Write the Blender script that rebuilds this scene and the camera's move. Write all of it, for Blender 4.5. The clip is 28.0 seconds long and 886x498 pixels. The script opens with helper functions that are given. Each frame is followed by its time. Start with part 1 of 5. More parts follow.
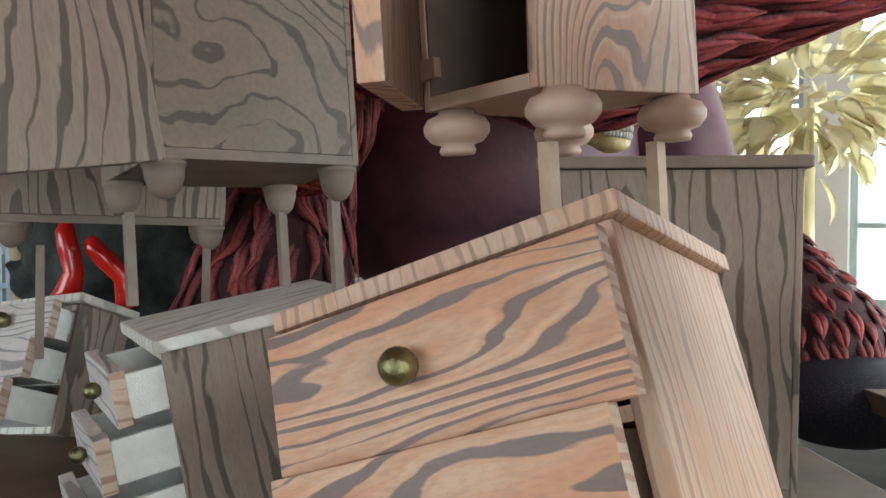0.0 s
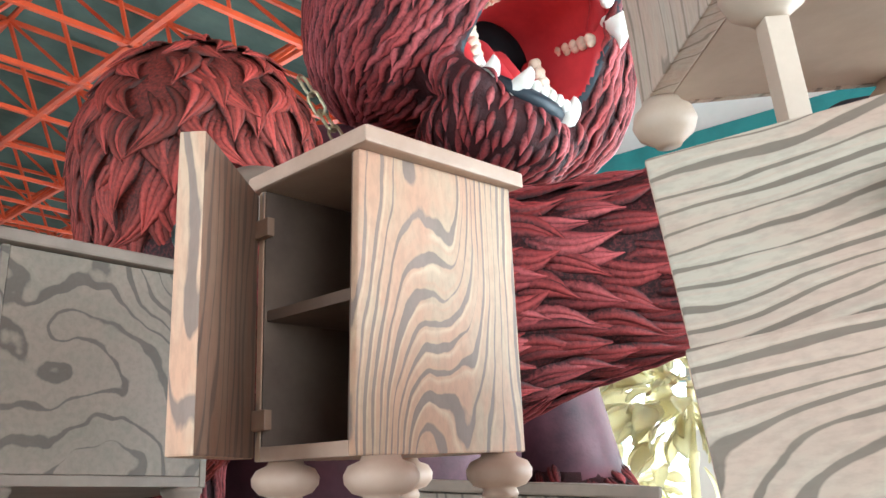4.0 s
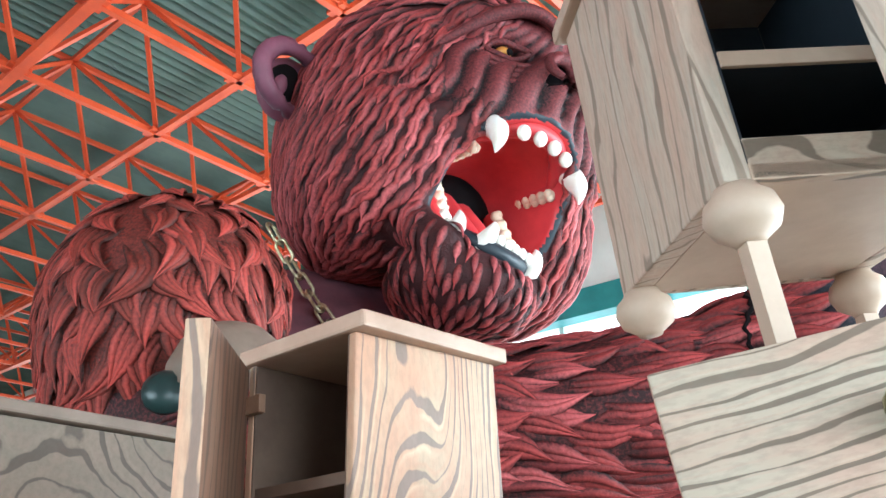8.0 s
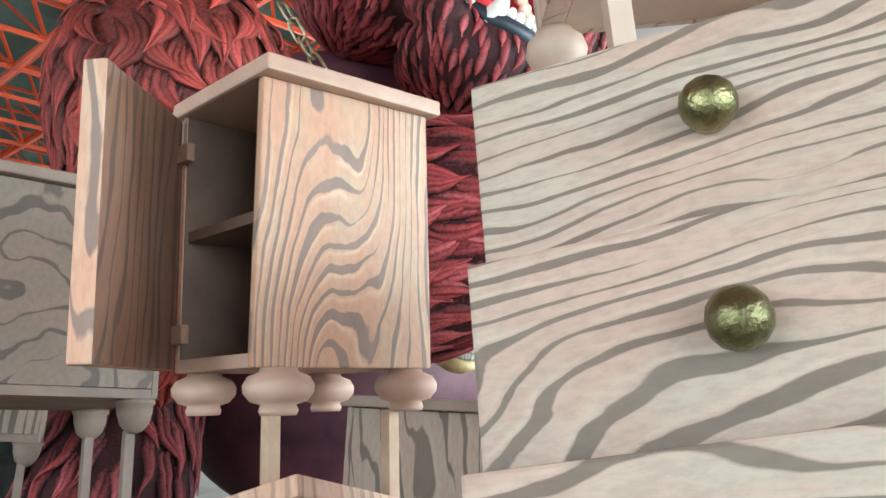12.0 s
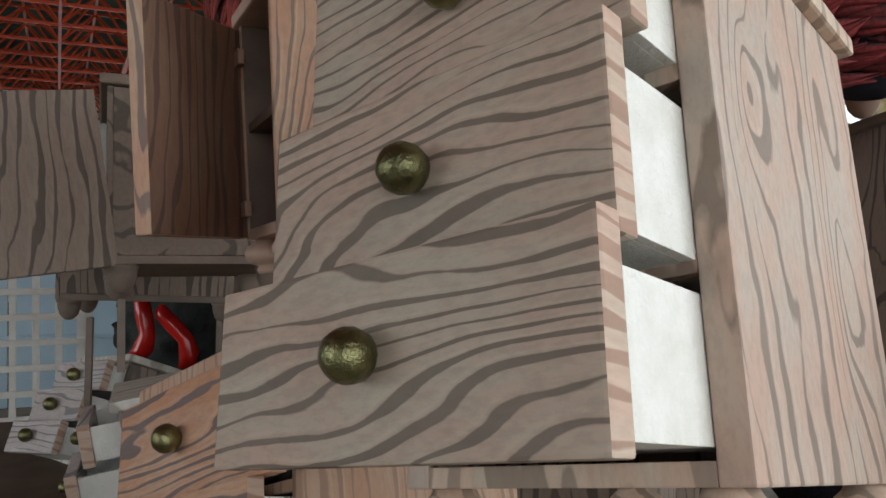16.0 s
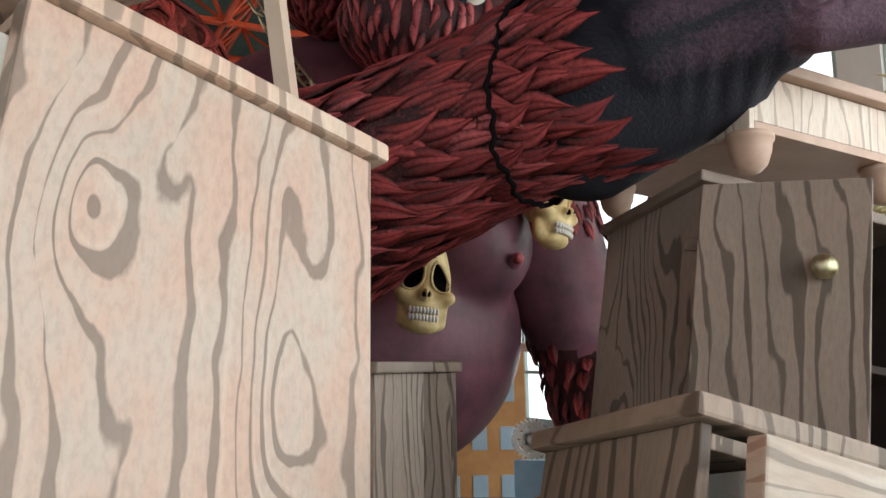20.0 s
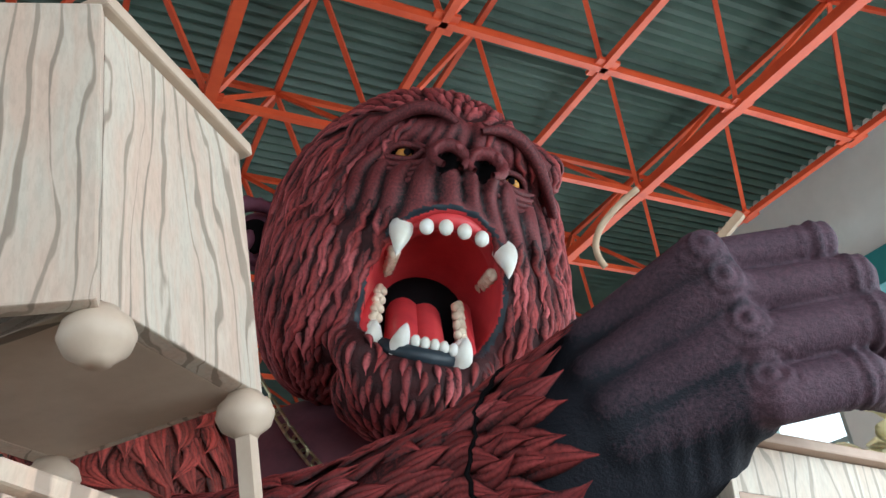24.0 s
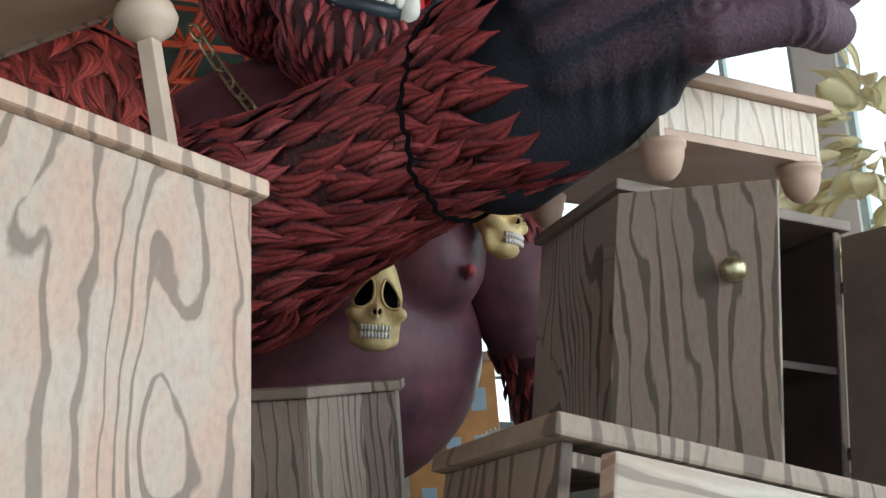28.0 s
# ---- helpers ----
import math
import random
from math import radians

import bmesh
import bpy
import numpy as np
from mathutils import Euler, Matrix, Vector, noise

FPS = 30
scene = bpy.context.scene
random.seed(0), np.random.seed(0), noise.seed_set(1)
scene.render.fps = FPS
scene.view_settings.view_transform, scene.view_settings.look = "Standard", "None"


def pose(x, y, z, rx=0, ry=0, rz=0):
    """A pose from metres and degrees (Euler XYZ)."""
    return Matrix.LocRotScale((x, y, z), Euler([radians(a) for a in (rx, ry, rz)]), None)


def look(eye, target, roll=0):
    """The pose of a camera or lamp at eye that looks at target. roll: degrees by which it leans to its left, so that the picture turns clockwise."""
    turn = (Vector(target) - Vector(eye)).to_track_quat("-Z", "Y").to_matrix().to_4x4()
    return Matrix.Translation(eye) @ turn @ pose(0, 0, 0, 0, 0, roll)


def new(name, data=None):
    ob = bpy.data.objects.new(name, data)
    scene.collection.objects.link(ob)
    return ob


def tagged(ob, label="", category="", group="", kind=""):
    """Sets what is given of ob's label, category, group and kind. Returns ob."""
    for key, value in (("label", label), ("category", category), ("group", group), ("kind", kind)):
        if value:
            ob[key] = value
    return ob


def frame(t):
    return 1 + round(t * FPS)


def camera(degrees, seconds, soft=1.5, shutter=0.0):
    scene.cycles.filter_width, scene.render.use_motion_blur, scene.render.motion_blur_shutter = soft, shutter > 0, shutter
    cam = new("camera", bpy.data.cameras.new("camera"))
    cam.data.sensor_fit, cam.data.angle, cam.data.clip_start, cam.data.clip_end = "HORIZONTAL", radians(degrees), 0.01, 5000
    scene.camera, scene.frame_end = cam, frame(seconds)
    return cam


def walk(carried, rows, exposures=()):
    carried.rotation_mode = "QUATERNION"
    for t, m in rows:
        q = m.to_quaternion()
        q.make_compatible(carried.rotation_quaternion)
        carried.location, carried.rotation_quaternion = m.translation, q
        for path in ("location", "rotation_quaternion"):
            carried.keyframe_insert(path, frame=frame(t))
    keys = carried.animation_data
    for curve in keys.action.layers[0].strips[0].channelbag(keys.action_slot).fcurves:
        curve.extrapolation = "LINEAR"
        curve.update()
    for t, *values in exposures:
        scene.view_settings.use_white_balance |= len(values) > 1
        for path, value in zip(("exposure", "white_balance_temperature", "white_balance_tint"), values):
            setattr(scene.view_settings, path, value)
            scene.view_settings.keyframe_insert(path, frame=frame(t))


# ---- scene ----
cam = camera(57.0, 28.0)
# seconds, eye and target in metres, roll in degrees
PATH = [
    (0, (0.0595, -0.0190, 1.7153), (0.2329, 1.9714, 1.6264), -0.28),
    (0.5, (0.0929, -0.0236, 1.7472), (0.3528, 1.9594, 1.7614), -0.78),
    (1, (0.1340, -0.0318, 1.7838), (0.4604, 1.9374, 1.9095), -0.87),
    (1.5, (0.1729, -0.0502, 1.8096), (0.5158, 1.9088, 2.0210), -0.20),
    (2, (0.2008, -0.0721, 1.8464), (0.5380, 1.8801, 2.1211), 0.38),
    (2.5, (0.2183, -0.0917, 1.8735), (0.5465, 1.8528, 2.2070), 1.24),
    (3, (0.2367, -0.1026, 1.9019), (0.5608, 1.8281, 2.3108), 1.68),
    (3.5, (0.2429, -0.1072, 1.9318), (0.6022, 1.8035, 2.4010), 1.05),
    (5.5, (0.2823, -0.1713, 2.0343), (0.6722, 1.6809, 2.6802), 1.33),
    (6, (0.2064, -0.2095, 2.0359), (0.6467, 1.6152, 2.7263), 1.31),
    (6.5, (0.1831, -0.1939, 2.0506), (0.6332, 1.6178, 2.7682), 1.83),
    (7, (0.1454, -0.1845, 2.0499), (0.6338, 1.6046, 2.7987), 1.85),
    (7.5, (0.1269, -0.1929, 2.0624), (0.6071, 1.5839, 2.8450), 1.06),
    (8, (0.1136, -0.2045, 2.0654), (0.5764, 1.5632, 2.8785), 0.45),
    (8.5, (0.1281, -0.1887, 2.0558), (0.5653, 1.6068, 2.8207), 0.05),
    (9, (0.1690, -0.1452, 2.0397), (0.6036, 1.6875, 2.7123), -0.35),
    (9.5, (0.1415, -0.1458, 2.0283), (0.6503, 1.7029, 2.5970), -0.63),
    (10, (0.1882, -0.1334, 2.0129), (0.7148, 1.7222, 2.5416), 0.35),
    (10.5, (0.2796, -0.1487, 1.9978), (0.7794, 1.7182, 2.5122), -0.35),
    (11, (0.4659, -0.2125, 1.9887), (0.8536, 1.6872, 2.4793), 0.73),
    (11.5, (0.5512, -0.2720, 1.9695), (0.8759, 1.6546, 2.3974), 1.52),
    (12, (0.5377, -0.2432, 1.9426), (0.8565, 1.7004, 2.2902), 1.94),
    (12.5, (0.5372, -0.1986, 1.9194), (0.8222, 1.7505, 2.2655), 1.50),
    (13, (0.6088, -0.1998, 1.9165), (0.8681, 1.7538, 2.2577), 1.34),
    (13.5, (0.8452, -0.1852, 1.9010), (1.0303, 1.7766, 2.2429), 4.49),
    (15.5, (1.1785, -0.5324, 1.9116), (0.8695, 1.4428, 1.9690), 0.05),
    (16, (1.2474, -0.5223, 1.9105), (0.9453, 1.4546, 1.9321), -0.16),
    (16.5, (1.4151, -0.5053, 1.8984), (1.0366, 1.4585, 1.8893), -0.07),
    (17, (1.6116, -0.4991, 1.8841), (1.1721, 1.4513, 1.8338), 0.64),
    (17.5, (1.7724, -0.5135, 1.8922), (1.3820, 1.4476, 1.8545), 1.35),
    (18, (1.8102, -0.5056, 1.9006), (1.5129, 1.4721, 1.9071), -0.58),
    (18.5, (1.7974, -0.4758, 1.9217), (1.6308, 1.5168, 1.9658), -0.64),
    (19, (1.8822, -0.4363, 1.9000), (1.6698, 1.5500, 1.9968), -1.30),
    (19.5, (2.0887, -0.3927, 1.9149), (1.8473, 1.5873, 2.0607), 0.41),
    (20, (2.2505, -0.3270, 1.9303), (2.0006, 1.6403, 2.1895), -1.25),
    (20.5, (2.3330, -0.3159, 1.9569), (2.0392, 1.6301, 2.3132), -3.19),
    (21, (2.3433, -0.3086, 1.9875), (2.0685, 1.6165, 2.4549), -3.81),
    (21.5, (2.3521, -0.3484, 2.0433), (2.0786, 1.5596, 2.5769), -3.48),
    (22, (2.3464, -0.3951, 2.0633), (2.0914, 1.4764, 2.7209), -4.37),
    (22.5, (2.3555, -0.4272, 2.1259), (2.0661, 1.4008, 2.8839), -3.91),
    (24.5, (2.4034, -0.4611, 2.1279), (2.2304, 1.2518, 3.1459), -5.89),
    (25, (2.4104, -0.4653, 2.1168), (2.2550, 1.2572, 3.1213), -6.39),
    (25.5, (2.4134, -0.4451, 2.1114), (2.3070, 1.3383, 3.0104), -5.90),
    (26, (2.4270, -0.4211, 2.0884), (2.3571, 1.4244, 2.8560), -5.57),
    (26.5, (2.4562, -0.4103, 2.0670), (2.3740, 1.4888, 2.6889), -5.70),
    (27, (2.4677, -0.3969, 2.0383), (2.3179, 1.5413, 2.5082), -5.68),
    (27.5, (2.4745, -0.3544, 1.9926), (2.2690, 1.6034, 2.3459), -4.82),
    (28, (2.4923, -0.3292, 1.9611), (2.2769, 1.6399, 2.2370), -4.59),
]
EXPOSURES = [(0, 0.35, 5900, 0), (2, 0.28, 5900, 0), (3, 0.69, 5700, -1), (5.5, 1.16, 5500, -3), (8, 1.14, 5500, -3), (9, 1.01, 5650, -2), (11, 1.01, 5650, -1), (13.5, 0.98, 5750, 0), (15.5, -0.50, 6100, 5), (17, -0.88, 6180, 6), (19, -1.00, 6220, 6),
             (20, -0.43, 6300, 6), (21, -0.08, 6900, 6), (22, -0.02, 7500, 6), (22.6, -0.25, 6100, 2), (25, -0.30, 5550, -2), (26, -0.32, 5700, -1), (28, -0.54, 5800, 0)]
walk(cam, [(t, look(eye, target, roll)) for t, eye, target, roll in PATH], EXPOSURES)

# ---- daylight: overcast sky through the hall's openings ----
world = bpy.data.worlds.new("sky")
scene.world = world
world.use_nodes = True
wn = world.node_tree
sky = wn.nodes.new("ShaderNodeTexSky")
sky.sky_type, sky.sun_disc = "NISHITA", False
sky.sun_elevation, sky.sun_rotation = radians(42), radians(120)
sky.air_density, sky.dust_density = 1.0, 2.5
wn.nodes["Background"].inputs["Strength"].default_value = 0.15
wn.links.new(sky.outputs[0], wn.nodes["Background"].inputs["Color"])


def sun_lamp(eye, target, strength):
    lamp = bpy.data.lights.new("sun", "SUN")
    lamp.energy, lamp.angle, lamp.color = strength, radians(10), (1.0, 0.95, 0.88)
    new("sun", lamp).matrix_world = look(eye, target)


def window_light(name, eye, target, sx, sy, watts, color=(1, 1, 1)):
    lamp = bpy.data.lights.new(name, "AREA")
    lamp.shape, lamp.size, lamp.size_y, lamp.energy, lamp.color = "RECTANGLE", sx, sy, watts, color
    new(name, lamp).matrix_world = look(eye, target)


sun_lamp((9, -6, 9), (1, 3, 2), 0.8)
window_light("daylight_gate", (6.5, -8.6, 3.8), (1.5, 3, 2.6), 12, 6, 800, (0.97, 0.98, 1.0))
window_light("daylight_east", (9.6, 0.5, 3.6), (2, 4, 3), 7, 5, 800, (0.97, 0.98, 1.0))
window_light("daylight_west", (-13.0, -6.0, 3.6), (0, 3, 3), 10, 5, 640, (0.95, 0.98, 1.0))
window_light("daylight_north", (5.8, 10.5, 3.4), (2, 5, 4), 8, 5, 520, (1.0, 0.98, 0.94))

# ---- materials ----
def srgb(r, g, b):
    return tuple(((c / 255 + 0.055) / 1.055) ** 2.4 if c > 10 else c / 255 / 12.92 for c in (r, g, b)) + (1.0,)


class Nodes:
    """A small builder for node materials."""

    def __init__(self, name, rough=0.6, metal=0.0, spec=0.4):
        self.mat = bpy.data.materials.new(name)
        self.mat.use_nodes = True
        self.tree = self.mat.node_tree
        self.bsdf = self.tree.nodes["Principled BSDF"]
        self.bsdf.inputs["Roughness"].default_value = rough
        self.bsdf.inputs["Metallic"].default_value = metal
        self.bsdf.inputs["Specular IOR Level"].default_value = spec


    def link(self, a, b):
        self.tree.links.new(a, b)
        return b

    def math(self, op, a, b=0.0, clamp=False):
        node = self.tree.nodes.new("ShaderNodeMath")
        node.operation, node.use_clamp = op, clamp
        for i, v in enumerate((a, b)):
            if isinstance(v, (int, float)):
                node.inputs[i].default_value = v
            else:
                self.link(v, node.inputs[i])
        return node.outputs[0]

    def mix(self, fac, a, b, blend="MIX"):
        node = self.tree.nodes.new("ShaderNodeMix")
        node.data_type, node.blend_type = "RGBA", blend
        for i, v in ((0, fac), (6, a), (7, b)):
            if isinstance(v, (int, float, tuple)):
                node.inputs[i].default_value = v
            else:
                self.link(v, node.inputs[i])
        return node.outputs[2]

    def coords(self, scale=(1, 1, 1), spread=True, turn=(0, 0, 0)):
        tex = self.tree.nodes.new("ShaderNodeTexCoord")
        src = tex.outputs["Object"]
        if spread:
            info = self.tree.nodes.new("ShaderNodeObjectInfo")
            off = self.tree.nodes.new("ShaderNodeVectorMath")
            off.operation = "ADD"
            shift = self.tree.nodes.new("ShaderNodeVectorMath")
            shift.operation = "SCALE"
            shift.inputs[0].default_value = (37.0, 53.0, 29.0)
            self.link(info.outputs["Random"], shift.inputs["Scale"])
            self.link(src, off.inputs[0])
            self.link(shift.outputs[0], off.inputs[1])
            src = off.outputs[0]
        m = self.tree.nodes.new("ShaderNodeMapping")
        m.inputs["Scale"].default_value = scale
        m.inputs["Rotation"].default_value = turn
        self.link(src, m.inputs["Vector"])
        return m.outputs[0]

    def noise(self, vec, scale, detail=2.0, rough=0.5, distort=0.0):
        n = self.tree.nodes.new("ShaderNodeTexNoise")
        n.inputs["Scale"].default_value = scale
        n.inputs["Detail"].default_value = detail
        n.inputs["Roughness"].default_value = rough
        n.inputs["Distortion"].default_value = distort
        self.link(vec, n.inputs["Vector"])
        return n.outputs["Fac"]

    def ramp(self, fac, stops, mode="LINEAR"):
        r = self.tree.nodes.new("ShaderNodeValToRGB")
        r.color_ramp.interpolation = mode
        e = r.color_ramp.elements
        while len(e) < len(stops):
            e.new(0.5)
        for k, (p, c) in zip(e, stops):
            k.position, k.color = p, c if len(c) == 4 else (*c, 1)
        self.link(fac, r.inputs[0])
        return r.outputs[0]

    def bump(self, height, strength=0.3, distance=0.01):
        b = self.tree.nodes.new("ShaderNodeBump")
        b.inputs["Strength"].default_value = strength
        b.inputs["Distance"].default_value = distance
        self.link(height, b.inputs["Height"])
        self.link(b.outputs[0], self.bsdf.inputs["Normal"])

    def color(self, c):
        if isinstance(c, tuple):
            self.bsdf.inputs["Base Color"].default_value = c
        else:
            self.link(c, self.bsdf.inputs["Base Color"])
        return self.mat


def grain_wood(name, light, streak, warm, across, lines=14.0, sway=1.0, wide=0.5, rough=0.55, stretch=None, knots=(), halo=0.35, eyes=1.0):
    """Hand-painted wood grain as on stage furniture: wavering streaks over a pale ground, each swelling and dying out along its length.
    across: the direction across the grain; lines: streaks a metre; sway: how far they bend;
    knots: centre, reach along x, y and z, and rings of each painted knot; eyes: rings of scattered ones."""
    n = Nodes(name, rough, 0, 0.3)
    slow = stretch or tuple(3.4 if abs(a) > 0.25 else 0.85 for a in across)
    fixed = n.coords((1, 1, 1), spread=not knots)
    dot = n.tree.nodes.new("ShaderNodeVectorMath")
    dot.operation = "DOT_PRODUCT"
    dot.inputs[1].default_value = across
    n.link(fixed, dot.inputs[0])
    at = lambda k: n.coords(tuple(k * v for v in slow), spread=not knots)
    bend = n.noise(at(1.0), 1.0, 1.2, 0.4, 0.35)
    wob = n.noise(at(3.4), 1.0, 1.5, 0.55)
    total = n.math("ADD", n.math("MULTIPLY", dot.outputs["Value"], lines), n.math("ADD", n.math("MULTIPLY", bend, lines * 0.42 * sway), n.math("MULTIPLY", wob, 1.5)))
    if eyes:
        knot = n.tree.nodes.new("ShaderNodeTexVoronoi")
        knot.inputs["Scale"].default_value = 0.62
        n.link(at(1.0), knot.inputs["Vector"])
        eye = n.math("POWER", n.math("SUBTRACT", 1.0, n.math("MULTIPLY", knot.outputs["Distance"], 2.3), True), 2.0)
        total = n.math("ADD", total, n.math("MULTIPLY", eye, 3.0 * eyes))
    for centre, reach, rings in knots:
        off = n.tree.nodes.new("ShaderNodeVectorMath")
        off.operation = "SUBTRACT"
        off.inputs[1].default_value = centre
        n.link(fixed, off.inputs[0])
        part_of = n.tree.nodes.new("ShaderNodeVectorMath")
        part_of.operation = "DIVIDE"
        part_of.inputs[1].default_value = reach
        n.link(off.outputs[0], part_of.inputs[0])
        far = n.tree.nodes.new("ShaderNodeVectorMath")
        far.operation = "LENGTH"
        n.link(part_of.outputs[0], far.inputs[0])
        hill = n.math("POWER", 2.718, n.math("MULTIPLY", n.math("POWER", far.outputs["Value"], 1.5), -1.0))
        total = n.math("ADD", total, n.math("MULTIPLY", hill, rings))
    saw = n.math("FRACT", total)
    peak = n.math("SUBTRACT", 1.0, n.math("MULTIPLY", n.math("ABSOLUTE", n.math("SUBTRACT", saw, 0.5)), 2.0))
    # each streak has a width of its own that comes and goes along it
    swell = n.tree.nodes.new("ShaderNodeTexNoise")
    swell.noise_dimensions = "4D"
    for key, v in (("Scale", 1.0), ("Detail", 1.5), ("Roughness", 0.5)):
        swell.inputs[key].default_value = v
    n.link(at(2.1), swell.inputs["Vector"])
    n.link(n.math("MULTIPLY", n.math("FLOOR", total), 3.71), swell.inputs["W"])
    ragged = n.noise(at(15.0), 1.0, 2.0, 0.6)
    full = n.math("MULTIPLY", n.math("SUBTRACT", swell.outputs["Fac"], 0.26, True), 2.2)
    width = n.math("ADD", n.math("MULTIPLY", full, wide * 1.25), n.math("MULTIPLY", n.math("SUBTRACT", ragged, 0.5), 0.22))
    band = n.math("MULTIPLY", n.math("SUBTRACT", n.math("ADD", peak, width), 1.0), 10.0, True)
    patch = n.noise(at(2.0), 1.3, 3.0, 0.6)
    ground = n.mix(n.ramp(patch, [(0.40, (0, 0, 0, 1)), (0.60, (1, 1, 1, 1))]), light, warm)
    # a warm thin streak beside some bands, a pale brush stroke beside others
    saw2 = n.math("FRACT", n.math("ADD", n.math("MULTIPLY", total, 1.63), n.math("MULTIPLY", ragged, 0.25)))
    ground = n.mix(n.math("MULTIPLY", n.ramp(saw2, [(0.0, (0, 0, 0, 1)), (0.12, (1, 1, 1, 1)), (0.34, (0, 0, 0, 1))]), 0.55), ground, warm)
    stroke = n.math("MULTIPLY", n.ramp(saw, [(0.70, (0, 0, 0, 1)), (0.80, (1, 1, 1, 1)), (0.97, (0, 0, 0, 1))]), halo)
    ground = n.mix(n.math("MULTIPLY", stroke, n.ramp(swell.outputs["Fac"], [(0.40, (0, 0, 0, 1)), (0.55, (1, 1, 1, 1))])), ground, tuple(min(0.9, 1.28 * c) for c in light[:3]) + (1.0,))
    tone = n.mix(n.ramp(wob, [(0.35, (0, 0, 0, 1)), (0.65, (1, 1, 1, 1))]), streak, tuple(0.80 * c for c in streak[:3]) + (1.0,))
    fine = n.noise(at(26.0), 1.0, 4.0, 0.65)
    out = n.mix(n.math("MULTIPLY", band, 0.84), ground, tone)
    out = n.mix(n.math("MULTIPLY", n.ramp(fine, [(0.38, (1, 1, 1, 1)), (0.56, (0, 0, 0, 1))]), 0.15), out, tuple(0.6 * c for c in streak[:3]) + (1.0,))
    dirt = n.noise(fixed, 3.0, 5.0, 0.65)
    out = n.mix(n.math("MULTIPLY", n.ramp(dirt, [(0.52, (0, 0, 0, 1)), (0.78, (1, 1, 1, 1))]), 0.25), out, tuple(0.6 * c for c in light[:3]) + (1.0,))
    n.bump(n.math("ADD", n.math("MULTIPLY", fine, 0.6), n.math("MULTIPLY", band, -0.25)), 0.25, 0.003)
    return n.color(out)


def mottled(name, a, b, scale=6.0, rough=0.6, bump=0.2, spec=0.4, metal=0.0, dist=0.004, detail=6.0):
    n = Nodes(name, rough, metal, spec)
    vec = n.coords((1, 1, 1))
    f = n.noise(vec, scale, detail, 0.6)
    g = n.noise(vec, scale * 9, 3.0, 0.6)
    c = n.mix(n.ramp(f, [(0.35, (0, 0, 0, 1)), (0.68, (1, 1, 1, 1))]), a, b)
    c = n.mix(n.math("MULTIPLY", g, 0.25), c, tuple(0.7 * v for v in a[:3]) + (1.0,))
    n.bump(n.math("ADD", f, n.math("MULTIPLY", g, 0.5)), bump, dist)
    return n.color(c)


# grain runs up the panels or along the drawer fronts
SIDE, FRONT, RISING = (0.75, 0.75, 0.04), (0.05, 0.3, 1.0), (-0.05, 0.3, 1.0)
FACE = (0.0, 1.0, 0.03)
tan_up = grain_wood("tan_wood", srgb(196, 168, 142), srgb(130, 114, 106), srgb(200, 156, 128), SIDE, 22.0, 0.5, 0.44)
tan_side = grain_wood("tan_side_wood", srgb(182, 155, 128), srgb(128, 112, 104), srgb(186, 144, 117), FACE, 27.0, 0.28, 0.47, stretch=(3.0, 3.0, 1.2), eyes=0.0, halo=0.7,
                      knots=(((0.2, -0.08, -0.02), (0.5, 0.14, 0.36), 7.4), ((0.2, 0.03, 0.66), (0.5, 0.11, 0.36), -5.4)))
tan_plain = mottled("tan_paint", srgb(194, 166, 146), srgb(176, 146, 126), 5.0, 0.5, 0.15)
# darker tans put the shade of the cabinet's inside into its colour
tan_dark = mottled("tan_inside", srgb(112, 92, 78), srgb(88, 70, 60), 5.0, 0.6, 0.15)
tan_shaded = grain_wood("shaded_tan_wood", srgb(122, 94, 76), srgb(88, 68, 58), srgb(118, 84, 66), SIDE, 26.0, 0.4, 0.5, halo=0.1)
cream_up = grain_wood("cream_wood", srgb(192, 180, 164), srgb(144, 129, 114), srgb(194, 170, 152), SIDE, 19.0, 0.6, 0.40)
cream_side = grain_wood("cream_side_wood", srgb(188, 174, 159), srgb(132, 117, 104), srgb(192, 164, 146), FACE, 12.5, 0.45, 0.42, stretch=(2.6, 2.6, 1.3), eyes=0.0,
                        knots=(((0.3, -0.24, 0.615), (0.4, 0.075, 0.16), 3.1), ((0.3, 0.165, 0.345), (0.4, 0.085, 0.20), 3.3), ((0.3, 0.15, 0.70), (0.4, 0.06, 0.24), 1.7)))
cream_along = grain_wood("cream_drawer_wood", srgb(181, 169, 151), srgb(110, 99, 87), srgb(184, 160, 142), RISING, 27.0, 0.85, 0.46, stretch=(1.25, 2.6, 3.4), eyes=1.1)
cream_edge = grain_wood("cream_edge_wood", srgb(198, 178, 158), srgb(172, 136, 114), srgb(200, 170, 150), (0.1, 0.1, 1.0), 24.0, 0.4, 0.6)
cream_lid = grain_wood("cream_lid_wood", srgb(200, 182, 162), srgb(158, 138, 122), srgb(204, 174, 152), (0.5, 0.9, 0.1), 15.0, 0.5, 0.5)
cream_plain = mottled("cream_paint", srgb(198, 178, 158), srgb(180, 158, 138), 5.0, 0.5, 0.15)
grey_up = grain_wood("grey_wood", srgb(146, 132, 118), srgb(92, 82, 72), srgb(150, 132, 118), SIDE, 19.0, 0.7, 0.46)
